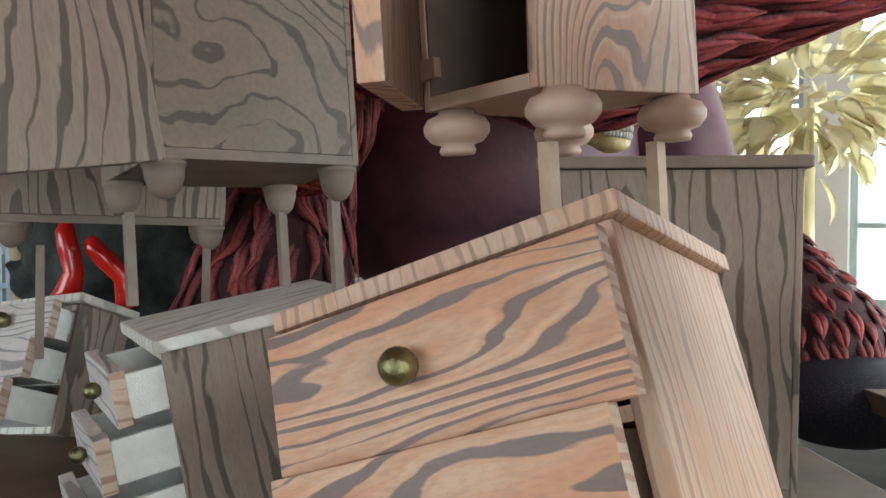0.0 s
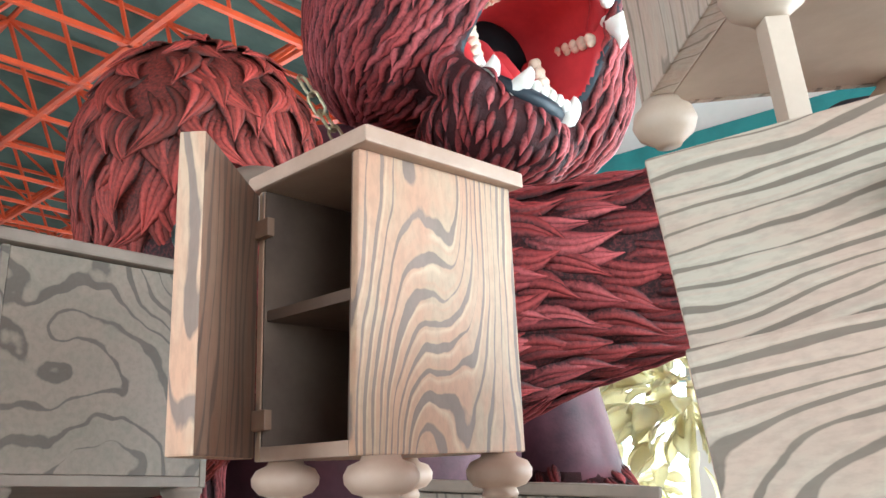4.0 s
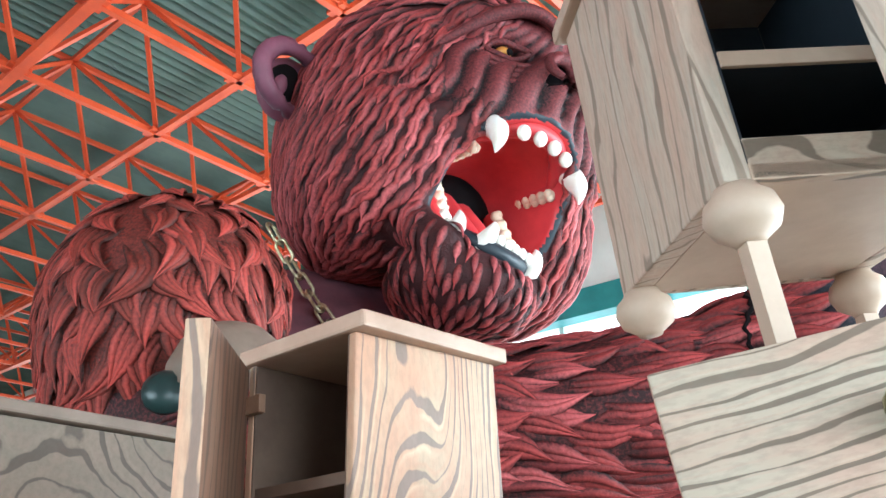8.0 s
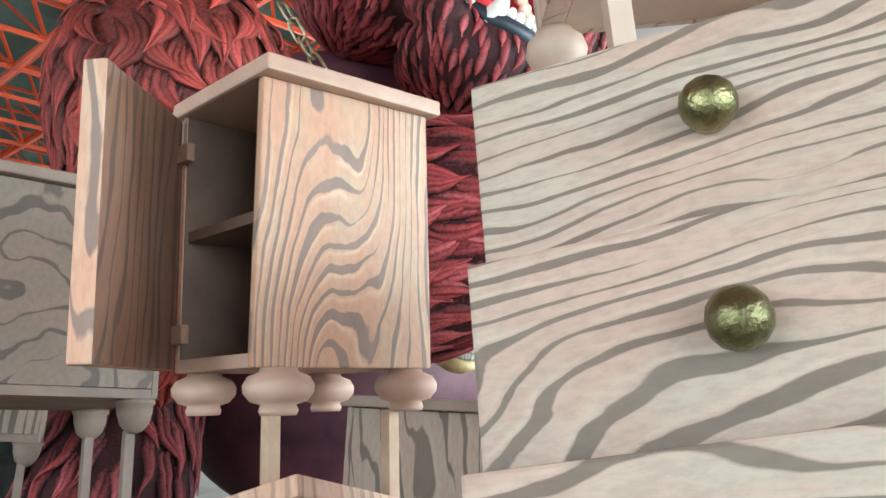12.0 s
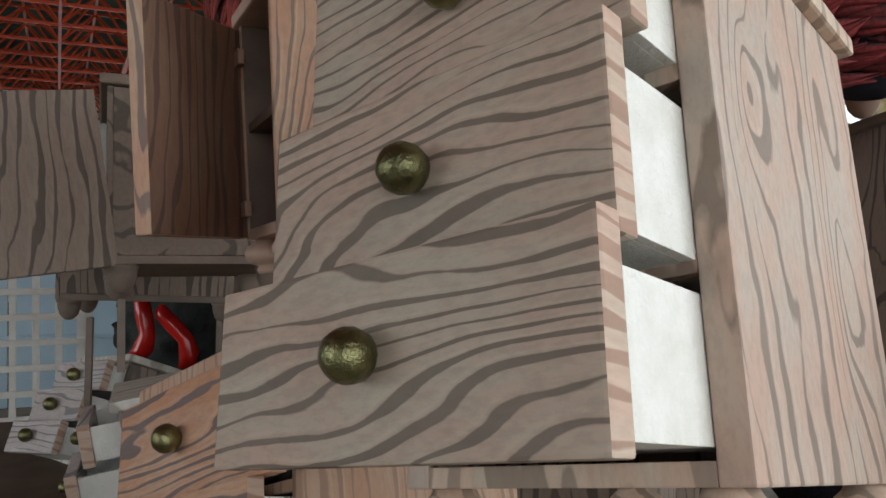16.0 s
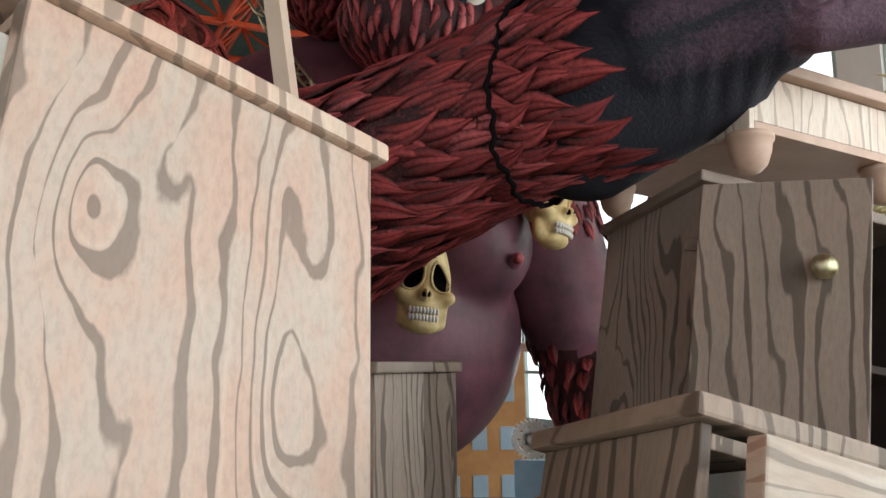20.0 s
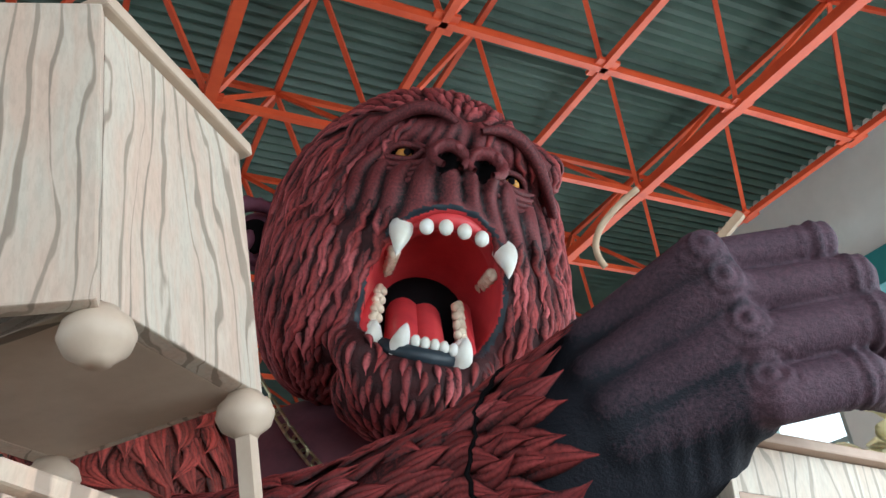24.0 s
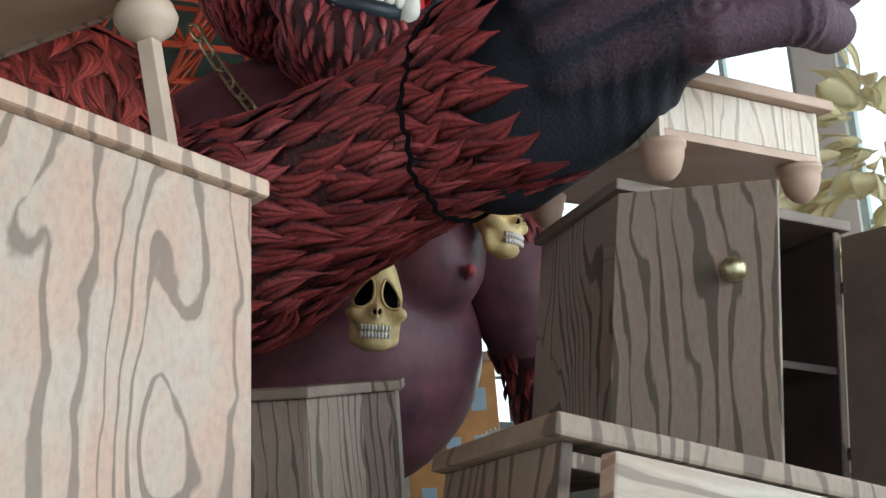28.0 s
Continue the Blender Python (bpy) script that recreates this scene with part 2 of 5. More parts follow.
grey_side = grain_wood("grey_side_wood", srgb(140, 126, 114), srgb(90, 80, 72), srgb(146, 128, 114), FACE, 10.0, 0.7, 0.44, stretch=(2.6, 2.6, 1.0), eyes=0.0,
                       knots=(((-0.48, 0.06, 0.15), (0.5, 0.19, 0.62), 5.2), ((-0.48, -0.10, 1.00), (0.5, 0.13, 0.36), -3.4), ((-0.48, 0.30, 0.95), (0.5, 0.10, 0.30), 3.4)))
grey_plain = mottled("grey_wood_paint", srgb(140, 124, 110), srgb(116, 102, 90), 5.0, 0.55, 0.15)
dark_inside = mottled("dark_paint_and_shade", srgb(46, 54, 62), srgb(34, 40, 48), 4.0, 0.55, 0.15)
umber_inside = mottled("umber_inside_shade", srgb(86, 74, 69), srgb(66, 56, 53), 4.0, 0.55, 0.15)
orange_along = grain_wood("orange_drawer_wood", srgb(206, 170, 142), srgb(112, 104, 104), srgb(202, 150, 116), (-0.10, 0.3, 1.0), 20.0, 0.9, 0.48, halo=0.5, eyes=1.6)
orange_up = grain_wood("orange_wood", srgb(204, 176, 152), srgb(176, 146, 126), srgb(202, 162, 134), SIDE, 30.0, 0.25, 0.45, eyes=0.0)
ash_along = grain_wood("ash_drawer_wood", srgb(206, 200, 196), srgb(136, 132, 132), srgb(196, 186, 180), FRONT, 22.0, 1.0, 0.4)
pale_up = grain_wood("pale_wood", srgb(212, 200, 184), srgb(172, 158, 142), srgb(208, 190, 172), SIDE, 18.0, 0.7, 0.4)
bare = mottled("bare_timber", srgb(196, 170, 142), srgb(174, 146, 118), 9.0, 0.6, 0.2)
white_board = mottled("white_drawer_paint", srgb(246, 245, 238), srgb(232, 231, 220), 13.0, 0.6, 0.7, dist=0.012)
brass = mottled("aged_brass", srgb(150, 146, 102), srgb(58, 60, 40), 14.0, 0.3, 0.6, 0.5, 0.9, dist=0.008)
steel = mottled("dull_steel", srgb(150, 142, 130), srgb(110, 100, 88), 12.0, 0.4, 0.2, 0.5, 0.8)
orange_steel = mottled("orange_red_steel_paint", srgb(210, 84, 44), srgb(180, 64, 34), 2.0, 0.45, 0.1)
roof_sheet = mottled("grey_green_roof_sheet", srgb(84, 102, 91), srgb(62, 79, 70), 1.0, 0.5, 0.1)
white_wall = mottled("white_wall_plaster", srgb(240, 238, 230), srgb(226, 224, 214), 0.8, 0.8, 0.2)
dark_teal = mottled("dark_teal_gloss", srgb(44, 66, 64), srgb(30, 48, 48), 4.0, 0.3, 0.1)
teal_paint = mottled("teal_beam_paint", srgb(60, 140, 140), srgb(48, 120, 122), 2.0, 0.5, 0.1)
pale_blue = mottled("pale_blue_paint", srgb(176, 200, 214), srgb(160, 186, 204), 1.5, 0.5, 0.1)
concrete = mottled("concrete_floor", srgb(150, 140, 126), srgb(118, 110, 98), 1.2, 0.8, 0.3)
deck_wood = mottled("float_deck_board", srgb(110, 92, 74), srgb(84, 70, 56), 3.0, 0.7, 0.3)
leaf_cream = mottled("cream_foam_leaf", srgb(238, 232, 206), srgb(216, 208, 172), 4.0, 0.6, 0.3)
# thin foam lets daylight through
thin_foam = leaf_cream.node_tree
glow_through = thin_foam.nodes.new("ShaderNodeBsdfTranslucent")
glow_through.inputs["Color"].default_value = srgb(240, 232, 196)
half = thin_foam.nodes.new("ShaderNodeMixShader")
half.inputs[0].default_value = 0.45
thin_foam.links.new(thin_foam.nodes["Principled BSDF"].outputs[0], half.inputs[1])
thin_foam.links.new(glow_through.outputs[0], half.inputs[2])
thin_foam.links.new(half.outputs[0], thin_foam.nodes["Material Output"].inputs["Surface"])
bone = mottled("bone_paint", srgb(226, 206, 150), srgb(176, 150, 96), 9.0, 0.5, 0.35)
black_hole = mottled("black_paint_and_shade", srgb(20, 16, 18), srgb(12, 10, 12), 5.0, 0.9, 0.1, 0.1)
skin = mottled("plum_skin_paint", srgb(116, 73, 83), srgb(60, 42, 52), 2.2, 0.5, 0.45, dist=0.01)

# dark base under the tufts, with the shade of their gaps in it
fur_body = mottled("dark_red_undercoat", srgb(66, 24, 26), srgb(36, 14, 17), 9.0, 0.7, 0.8, dist=0.02)
gum = mottled("coral_mouth_paint", srgb(206, 66, 70), srgb(170, 44, 54), 2.6, 0.42, 0.15)
lip = mottled("blue_black_lip_paint", srgb(44, 54, 62), srgb(26, 34, 42), 6.0, 0.45, 0.3)
tooth = mottled("white_tooth_paint", srgb(226, 225, 220), srgb(214, 208, 192), 8.0, 0.35, 0.1)
tooth_old = mottled("ivory_molar_paint", srgb(224, 208, 184), srgb(200, 176, 150), 8.0, 0.4, 0.2)


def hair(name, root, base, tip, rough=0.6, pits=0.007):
    """Carved foam, sprayed dark first and dusted with a lighter tone on the raised ridges and tips; shade between them
    goes into the dark.
    """
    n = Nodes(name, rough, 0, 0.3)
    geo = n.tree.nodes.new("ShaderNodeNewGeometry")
    spray_shade = n.tree.nodes.new("ShaderNodeAttribute")
    spray_shade.attribute_name = "spray_shade"
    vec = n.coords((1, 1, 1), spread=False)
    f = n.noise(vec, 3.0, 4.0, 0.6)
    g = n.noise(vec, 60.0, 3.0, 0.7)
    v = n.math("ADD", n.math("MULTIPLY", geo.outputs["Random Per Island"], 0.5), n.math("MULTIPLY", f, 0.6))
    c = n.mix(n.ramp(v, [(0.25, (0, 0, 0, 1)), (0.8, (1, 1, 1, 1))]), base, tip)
    cover = n.math("ADD", spray_shade.outputs["Fac"], n.math("MULTIPLY", n.math("SUBTRACT", g, 0.5), 0.9))
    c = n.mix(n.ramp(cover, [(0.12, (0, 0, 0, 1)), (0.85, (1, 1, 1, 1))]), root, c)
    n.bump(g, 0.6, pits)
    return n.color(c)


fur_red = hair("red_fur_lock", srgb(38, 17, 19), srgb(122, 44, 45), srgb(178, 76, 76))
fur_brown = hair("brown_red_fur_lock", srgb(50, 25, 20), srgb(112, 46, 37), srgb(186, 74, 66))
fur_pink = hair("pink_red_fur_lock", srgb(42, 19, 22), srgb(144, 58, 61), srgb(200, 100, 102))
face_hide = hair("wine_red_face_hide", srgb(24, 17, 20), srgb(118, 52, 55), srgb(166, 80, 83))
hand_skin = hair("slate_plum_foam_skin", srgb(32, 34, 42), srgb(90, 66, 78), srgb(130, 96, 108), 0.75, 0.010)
ear_skin = mottled("mauve_ear_paint", srgb(128, 78, 96), srgb(92, 54, 72), 3.0, 0.55, 0.4)
amber = mottled("amber_eye_paint", srgb(206, 150, 70), srgb(150, 92, 44), 9.0, 0.15, 0.05)
red_gloss = mottled("red_gloss_paint", srgb(220, 44, 34), srgb(180, 26, 24), 5.0, 0.15, 0.1, 0.6)
grey_swirl = grain_wood("grey_swirl_wood", srgb(128, 116, 102), srgb(90, 81, 71), srgb(136, 120, 106), (0.5, 0.5, 0.4), 11.0, 2.2, 0.36, stretch=(2.0, 2.0, 1.8), halo=0.35, eyes=0.5)
grey_lid = grain_wood("grey_lid_wood", srgb(150, 136, 120), srgb(106, 92, 80), srgb(156, 138, 122), (1.0, 0.2, 0.1), 16.0, 0.6, 0.5)
pale_along = grain_wood("pale_drawer_wood", srgb(190, 180, 166), srgb(148, 136, 122), srgb(182, 164, 146), FRONT, 16.0, 0.8, 0.4)
peach_wood = mottled("peach_cupboard_paint", srgb(206, 156, 100), srgb(186, 134, 82), 4.0, 0.5, 0.15)
rock_dark = mottled("dark_mossy_rock_paint", srgb(64, 72, 66), srgb(34, 40, 40), 9.0, 0.8, 0.8, dist=0.02)
pink_cloth = mottled("pink_cloth", srgb(214, 84, 150), srgb(186, 60, 124), 5.0, 0.7, 0.2)
flag_blue = mottled("blue_flag_cloth", srgb(50, 90, 150), srgb(40, 76, 132), 4.0, 0.7, 0.2)
pale_lid = grain_wood("pale_lid_wood", srgb(218, 216, 204), srgb(178, 170, 156), srgb(206, 198, 184), (1.0, 0.2, 0.1), 16.0, 0.6, 0.4)
# ---- building helpers ----
def part(name, bm, material, parent=None, label="", smooth=False):
    """Links a bmesh as one mesh object, under a thing or a part where one is given."""
    mesh = bpy.data.meshes.new(name)
    bm.normal_update()
    if smooth:
        for f in bm.faces:
            f.smooth = True
    bm.to_mesh(mesh)
    bm.free()
    for m in material if isinstance(material, (list, tuple)) else (material,):
        mesh.materials.append(m)
    ob = new(name, mesh)
    ob.parent = parent
    if label:
        ob["label"] = label
    return ob


def arrays(name, verts, faces, mats, material, parent=None, smooth=True):
    """One mesh object from number arrays; mats gives each face its material."""
    mesh = bpy.data.meshes.new(name)
    mesh.from_pydata(verts, [], faces)
    for m in material if isinstance(material, (list, tuple)) else (material,):
        mesh.materials.append(m)
    if mats is not None:
        mesh.polygons.foreach_set("material_index", np.asarray(mats, np.int32))
    mesh.polygons.foreach_set("use_smooth", np.full(len(mesh.polygons), smooth))
    mesh.update()
    ob = new(name, mesh)
    ob.parent = parent
    return ob


def box(sx, sy, sz, at=(0, 0, 0), bevel=0.004, turn=None, taper=1.0, bm=None):
    """A box with worn edges, centred at a place. taper: how much smaller the bottom is."""
    bm = bm or bmesh.new()
    m = Matrix.Translation(at) @ (turn.to_4x4() if turn else Matrix())
    made = bmesh.ops.create_cube(bm, size=1.0)["verts"]
    for v in made:
        k = taper if v.co.z < 0 else 1.0
        v.co = Vector((v.co.x * sx * k, v.co.y * sy * k, v.co.z * sz))
    if bevel:
        edges = list({e for v in made for e in v.link_edges})
        made = bmesh.ops.bevel(bm, geom=edges, offset=bevel, segments=2, affect="EDGES", profile=0.6)["verts"]
    for v in {v for v in made}:
        v.co = m @ v.co
    return bm


def lathe(profile, rings=24, at=(0, 0, 0), turn=None):
    """A turned piece: radius and height pairs round the z axis."""
    bm = bmesh.new()
    m = Matrix.Translation(at) @ (turn.to_4x4() if turn else Matrix())
    loops = []
    for r, z in profile:
        loops.append([bm.verts.new(m @ Vector((max(r, 1e-4) * math.cos(a), max(r, 1e-4) * math.sin(a), z))) for a in np.linspace(0, 2 * math.pi, rings, endpoint=False)])
    for lo, hi in zip(loops, loops[1:]):
        for i in range(rings):
            bm.faces.new((lo[i], lo[(i + 1) % rings], hi[(i + 1) % rings], hi[i]))
    bm.faces.new(loops[0][::-1])
    bm.faces.new(loops[-1])
    return bm


def beam(a, b, width, depth=None, bm=None):
    """A straight bar of square section between two places."""
    a, b = Vector(a), Vector(b)
    q = (b - a).to_track_quat("Z", "Y").to_matrix()
    return box(width, depth or width, (b - a).length, (a + b) / 2, 0, q, bm=bm)


def thing(name, m, label, category, group=""):
    ob = new(name)
    ob.matrix_world = m
    ob.empty_display_size = 0.1
    return tagged(ob, label, category, group)


def setting(ob, label=""):
    return tagged(ob, label, kind="structure")


# ---- the hall: its walls stand at an angle to the float ----
HALL = pose(0, 0, 0, 0, 0, 34)
A0, A1, B0, B1, HZ = -21.0, 12.3, -13.0, 40.0, 8.4
setting(part("floor", box(80, 80, 0.2, (0, 4, -0.1), 0), concrete), "bare concrete hall floor")


def wall(name, a, b, height, openings):
    """A wall from a to b in the hall's plan, with openings (from, to, sill, head) along it."""
    a, b = Vector((*a, 0)), Vector((*b, 0))
    u = (b - a).normalized()
    turn = Matrix.Rotation(math.atan2(u.y, u.x), 3, "Z")
    bm = bmesh.new()
    spans, last = [], 0.0
    for s, e, lo, hi in openings:
        spans += [(last, s, 0, height), (s, e, 0, lo), (s, e, hi, height)]
        last = e
    spans.append((last, (b - a).length, 0, height))
    for s, e, lo, hi in spans:
        if e - s > 0.01 and hi - lo > 0.01:
            box(e - s, 0.3, hi - lo, a + u * (s + e) / 2 + Vector((0, 0, (lo + hi) / 2)), 0, turn, bm=bm)
    ob = setting(part(name, bm, white_wall), "white plastered hall wall")
    ob.matrix_world = HALL
    return ob


wall("wall_north", (A0, B1), (A1, B1), HZ + 1.5, [(8, 14, 0.9, 4.2), (20, 28, 0.3, 4.6)])
wall("wall_east", (A1, B0), (A1, B1), HZ + 1.5, [(2, 10, 0.2, 6.9), (11.5, 18.5, 0.3, 6.9), (19.2, 26, 0.3, 6.9), (26.7, 34, 0.3, 6.9), (35, 45, 0.3, 6.9)])
wall("wall_west", (A0, B0), (A0, B1), HZ + 1.5, [(3, 13, 0.5, 6.0), (16, 26, 0.8, 5.0), (30, 44, 0.8, 5.0)])
wall("wall_south", (A0, B0), (A1, B0), HZ + 1.5, [(6, 29, 0.1, 6.8)])
beam_ob = setting(part("trim", box(0.35, B1 - B0, 0.5, (A1 - 0.34, (B0 + B1) / 2, 7.1), 0.01), teal_paint), "teal painted beam along the wall")
beam_ob.matrix_world = HALL

# ribbed roof sheets
bm = bmesh.new()
step = 0.18
for i in range(int((B1 - B0) / step)):
    y = B0 + i * step
    z = HZ + 1.0
    q = [bm.verts.new((x, yy, zz)) for x in (A0, A1) for yy, zz in ((y, z), (y + 0.045, z + 0.085), (y + 0.13, z + 0.085), (y + 0.18, z))]
    for k in range(3):
        bm.faces.new((q[k], q[k + 1], q[k + 5], q[k + 4]))
roof = setting(part("ceiling", bm, roof_sheet), "ribbed grey-green metal roof sheets")
roof.matrix_world = HALL

# space frame under the roof
frame_steel = bmesh.new()
near_struts = []


def strut(a, b, width):
    """A bar of the space frame: its own part over the float, joined with the rest further off."""
    mid = HALL @ ((a + b) / 2)
    if (mid.x - 1.5) ** 2 + (mid.y - 8.0) ** 2 < 5.6 ** 2:
        near_struts.append(beam(a, b, width))
    else:
        beam(a, b, width, bm=frame_steel)


PITCH = 1.9
nx, ny = 17, 27
low = [[Vector((A0 + 0.9 + i * PITCH, B0 + 1.2 + j * PITCH, HZ - 0.35)) for j in range(ny)] for i in range(nx)]
for i in range(nx):
    for j in range(ny):
        p = low[i][j]
        if i + 1 < nx:
            strut(p, low[i + 1][j], 0.08)
        if j + 1 < ny:
            strut(p, low[i][j + 1], 0.13 if i % 3 == 0 else 0.08)
        box(0.27, 0.27, 0.04, p, 0, bm=frame_steel)
        if i + 1 < nx and j + 1 < ny:
            top = (low[i][j] + low[i + 1][j + 1]) / 2 + Vector((0, 0, 1.15))
            for q in (low[i][j], low[i + 1][j], low[i][j + 1], low[i + 1][j + 1]):
                strut(q, top, 0.055)
            if i + 2 < nx:
                strut(top, top + Vector((PITCH, 0, 0)), 0.07)
            if j + 2 < ny:
                strut(top, top + Vector((0, PITCH, 0)), 0.07)
truss = setting(part("roof_truss", frame_steel, orange_steel), "orange-red painted steel space frame")
truss.matrix_world = HALL
for bar in near_struts[:300]:
    part("strut", bar, orange_steel, truss)
deck = box(4.95, 5.5, 0.12, (-0.525, 4.35, 0.62), 0.01)
box(2.5, 5.5, 0.12, (4.15, 4.35, 0.62), 0.01, bm=deck)
box(0.944, 1.0, 0.12, (2.425, 2.1, 0.62), 0.01, bm=deck)
setting(part("float_deck", deck, deck_wood), "low timber deck of the parade float")

# bright overcast distance outside the windows
glow = bpy.data.materials.new("overcast_distance")
glow.use_nodes = True
em = glow.node_tree.nodes.new("ShaderNodeEmission")
em.inputs["Color"].default_value, em.inputs["Strength"].default_value = (0.96, 0.98, 1.0, 1), 2.3
glow.node_tree.links.new(em.outputs[0], glow.node_tree.nodes["Material Output"].inputs["Surface"])
for name, at, size in (("backdrop_east", (A1 + 1.6, (B0 + B1) / 2, 3.5), (0.1, B1 - B0, 8)), ("backdrop_north", ((A0 + A1) / 2, B1 + 1.6, 3.5), (A1 - A0, 0.1, 8)), ("backdrop_west", (A0 - 1.6, (B0 + B1) / 2, 3.5), (0.1, B1 - B0, 8))):
    ob = setting(part(name, box(*size, at, 0), glow), "bright overcast daylight outside the hall")
    ob.matrix_world = HALL

# pale painted frames in the openings of the window wall
frame_paint = mottled("pale_green_frame_paint", srgb(196, 212, 206), srgb(178, 196, 192), 3.0, 0.5, 0.1)
for n_th, (lo, hi, sill, head) in enumerate(((2, 10, 0.2, 6.9), (11.5, 18.5, 0.3, 6.9), (19.2, 26, 0.3, 6.9), (26.7, 34, 0.3, 6.9))):
    win = setting(part("window_%d" % (n_th + 1), box(0.12, hi - lo - 0.01, 0.14, (A1 - 0.05, B0 + (lo + hi) / 2, sill + 0.072), 0.01), frame_paint), "tall hall window with pale green painted bars")
    win.matrix_world = HALL
    bars = 5
    for k in range(bars + 1):
        part("mullion", box(0.09, 0.10, head - sill - 0.15, (A1 - 0.05, B0 + lo + 0.06 + (hi - lo - 0.12) * k / bars, (sill + head) / 2 + 0.07), 0.008), frame_paint, win)
    for z in (1.5, 3.4, 5.2):
        part("transom", box(0.07, hi - lo - 0.01, 0.08, (A1 - 0.05, B0 + (lo + hi) / 2, z), 0.008), frame_paint, win)

# pale blue glazed partition far down the hall
partition = setting(part("wall_partition", box(14, 0.12, 4.6, (-9, 18, 2.3), 0.01), pale_blue), "pale blue panelled partition wall")
partition.matrix_world = HALL
for k in range(14):
    bar = part("mullion", box(0.07, 0.05, 4.6, (-15.6 + k, 17.9, 2.3), 0.005), steel, partition)
for k in range(5):
    bar = part("transom", box(14, 0.05, 0.06, (-9, 17.88, 0.5 + 0.9 * k), 0.005), steel, partition)

# ---- the piled-up stage furniture ----
BUN = [(0.045, 0.0), (0.05, 0.012), (0.044, 0.026), (0.07, 0.034), (0.088, 0.055), (0.09, 0.075), (0.078, 0.096), (0.05, 0.108), (0.046, 0.118)]
CUP = [(0.014, 0.0), (0.03, 0.008), (0.05, 0.03), (0.062, 0.07), (0.064, 0.1), (0.07, 0.104), (0.07, 0.12)]
BALL = [(0.03, 0.0), (0.035, 0.008), (0.066, 0.03), (0.078, 0.06), (0.07, 0.09), (0.05, 0.108), (0.045, 0.12)]


def sized(profile, k, h=1.0):
    return [(r * k, z * h) for r, z in profile]


def feet(root, w, d, profile, mat, k=1.0, inset=0.06, drop=0.0):
    tall = max(z for _, z in profile) * k
    for sx in (-1, 1):
        for sy in (-1, 1):
            part("foot", lathe(sized(profile, k, k), 24, (sx * (w / 2 - inset), sy * (d / 2 - inset), -tall + drop)), mat, root, smooth=True)


bright_brass = mottled("pale_brass", srgb(226, 220, 186), srgb(150, 142, 100), 20.0, 0.28, 0.8, 0.5, 0.9, dist=0.006)


def knob(parent, at, r, mat=brass, face=1):
    """A round cast knob on a short neck, standing out towards -y."""
    prof = [(r * 0.5, 0.0), (r * 0.55, r * 0.12), (r * 0.86, r * 0.32), (r, r * 0.8), (r * 0.95, r * 1.2), (r * 0.7, r * 1.6), (r * 0.4, r * 1.78), (r * 0.1, r * 1.84)]
    part("knob", lathe(prof, 14, at, Matrix.Rotation(radians(90 * face), 3, "X")), mat, parent, "round hammered brass knob", True)


def carcass(root, w, d, h, mats, lid=0.045, over=0.03, wall_t=0.025, shelves=(), taper=1.0, front=False, rails=()):
    """Side panels, back, floor, lid, shelves and rails, each a part. mats: panel, lid, inside."""
    panel, top, inside = mats[:3]
    for s in (-1, 1):
        part("side_panel", box(wall_t, d, h, (s * (w / 2 - wall_t / 2), 0, h / 2), 0.005, taper=1), mats[-1] if len(mats) > 3 else panel, root)
    part("back_panel", box(w - 2 * wall_t, 0.02, h, (0, d / 2 - 0.01, h / 2), 0.003), panel, root)
    part("bottom_panel", box(w - 2 * wall_t, d - 0.022, 0.035, (0, -0.011, 0.018), 0.003), top, root)
    part("lid", box(w + 2 * over, d + 2 * over, lid, (0, 0, h + lid / 2 + 0.001), 0.009), top, root)
    # dark sheets put the shade of an open case into its colour
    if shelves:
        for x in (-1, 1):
            part("lining", box(0.006, d - 0.03, h - 0.04, (x * (w / 2 - wall_t - 0.003), -0.012, h / 2 + 0.017), 0), inside, root, "inner face darkened with painted-in shade")
        part("lining", box(w - 2 * wall_t - 0.014, 0.006, h - 0.04, (0, d / 2 - 0.024, h / 2 + 0.017), 0), inside, root, "inner face darkened with painted-in shade")
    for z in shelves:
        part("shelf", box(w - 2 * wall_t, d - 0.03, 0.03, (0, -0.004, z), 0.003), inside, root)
    if front:
        part("front_panel", box(w - 2 * wall_t, 0.02, h - 0.04, (0, -d / 2 + 0.012, h / 2 + 0.017), 0.003), panel, root)
    for z in rails:
        part("rail", box(w - 2 * wall_t, 0.03, 0.03, (0, -d / 2 + 0.017, z), 0.003), top, root)


def door(root, w, h, z0, at, swing, hinge, mat, knob_r=0.0, knob_at=(0.12, 0.5), thick=0.045, hinges=(-0.3, 0.3), metal=brass):
    """A door leaf hung at a corner of the front; hinge -1: on the left. swing: degrees open."""
    mesh = box(w, thick, h, (-hinge * w / 2, -thick / 2, 0), 0.006)
    leaf = part("door", mesh, mat, root)
    leaf.matrix_local = pose(at[0], at[1], z0 + h / 2, 0, 0, hinge * swing)
    if knob_r:
        knob(leaf, (-hinge * w * (1 - knob_at[0]), -thick, (knob_at[1] - 0.5) * h), knob_r, metal)
    for z in hinges:
        part("hinge", box(0.07, 0.012, 0.045, (hinge * 0.02, 0.004, z * h), 0.002), steel, leaf, "flat painted hinge leaf")
    return leaf


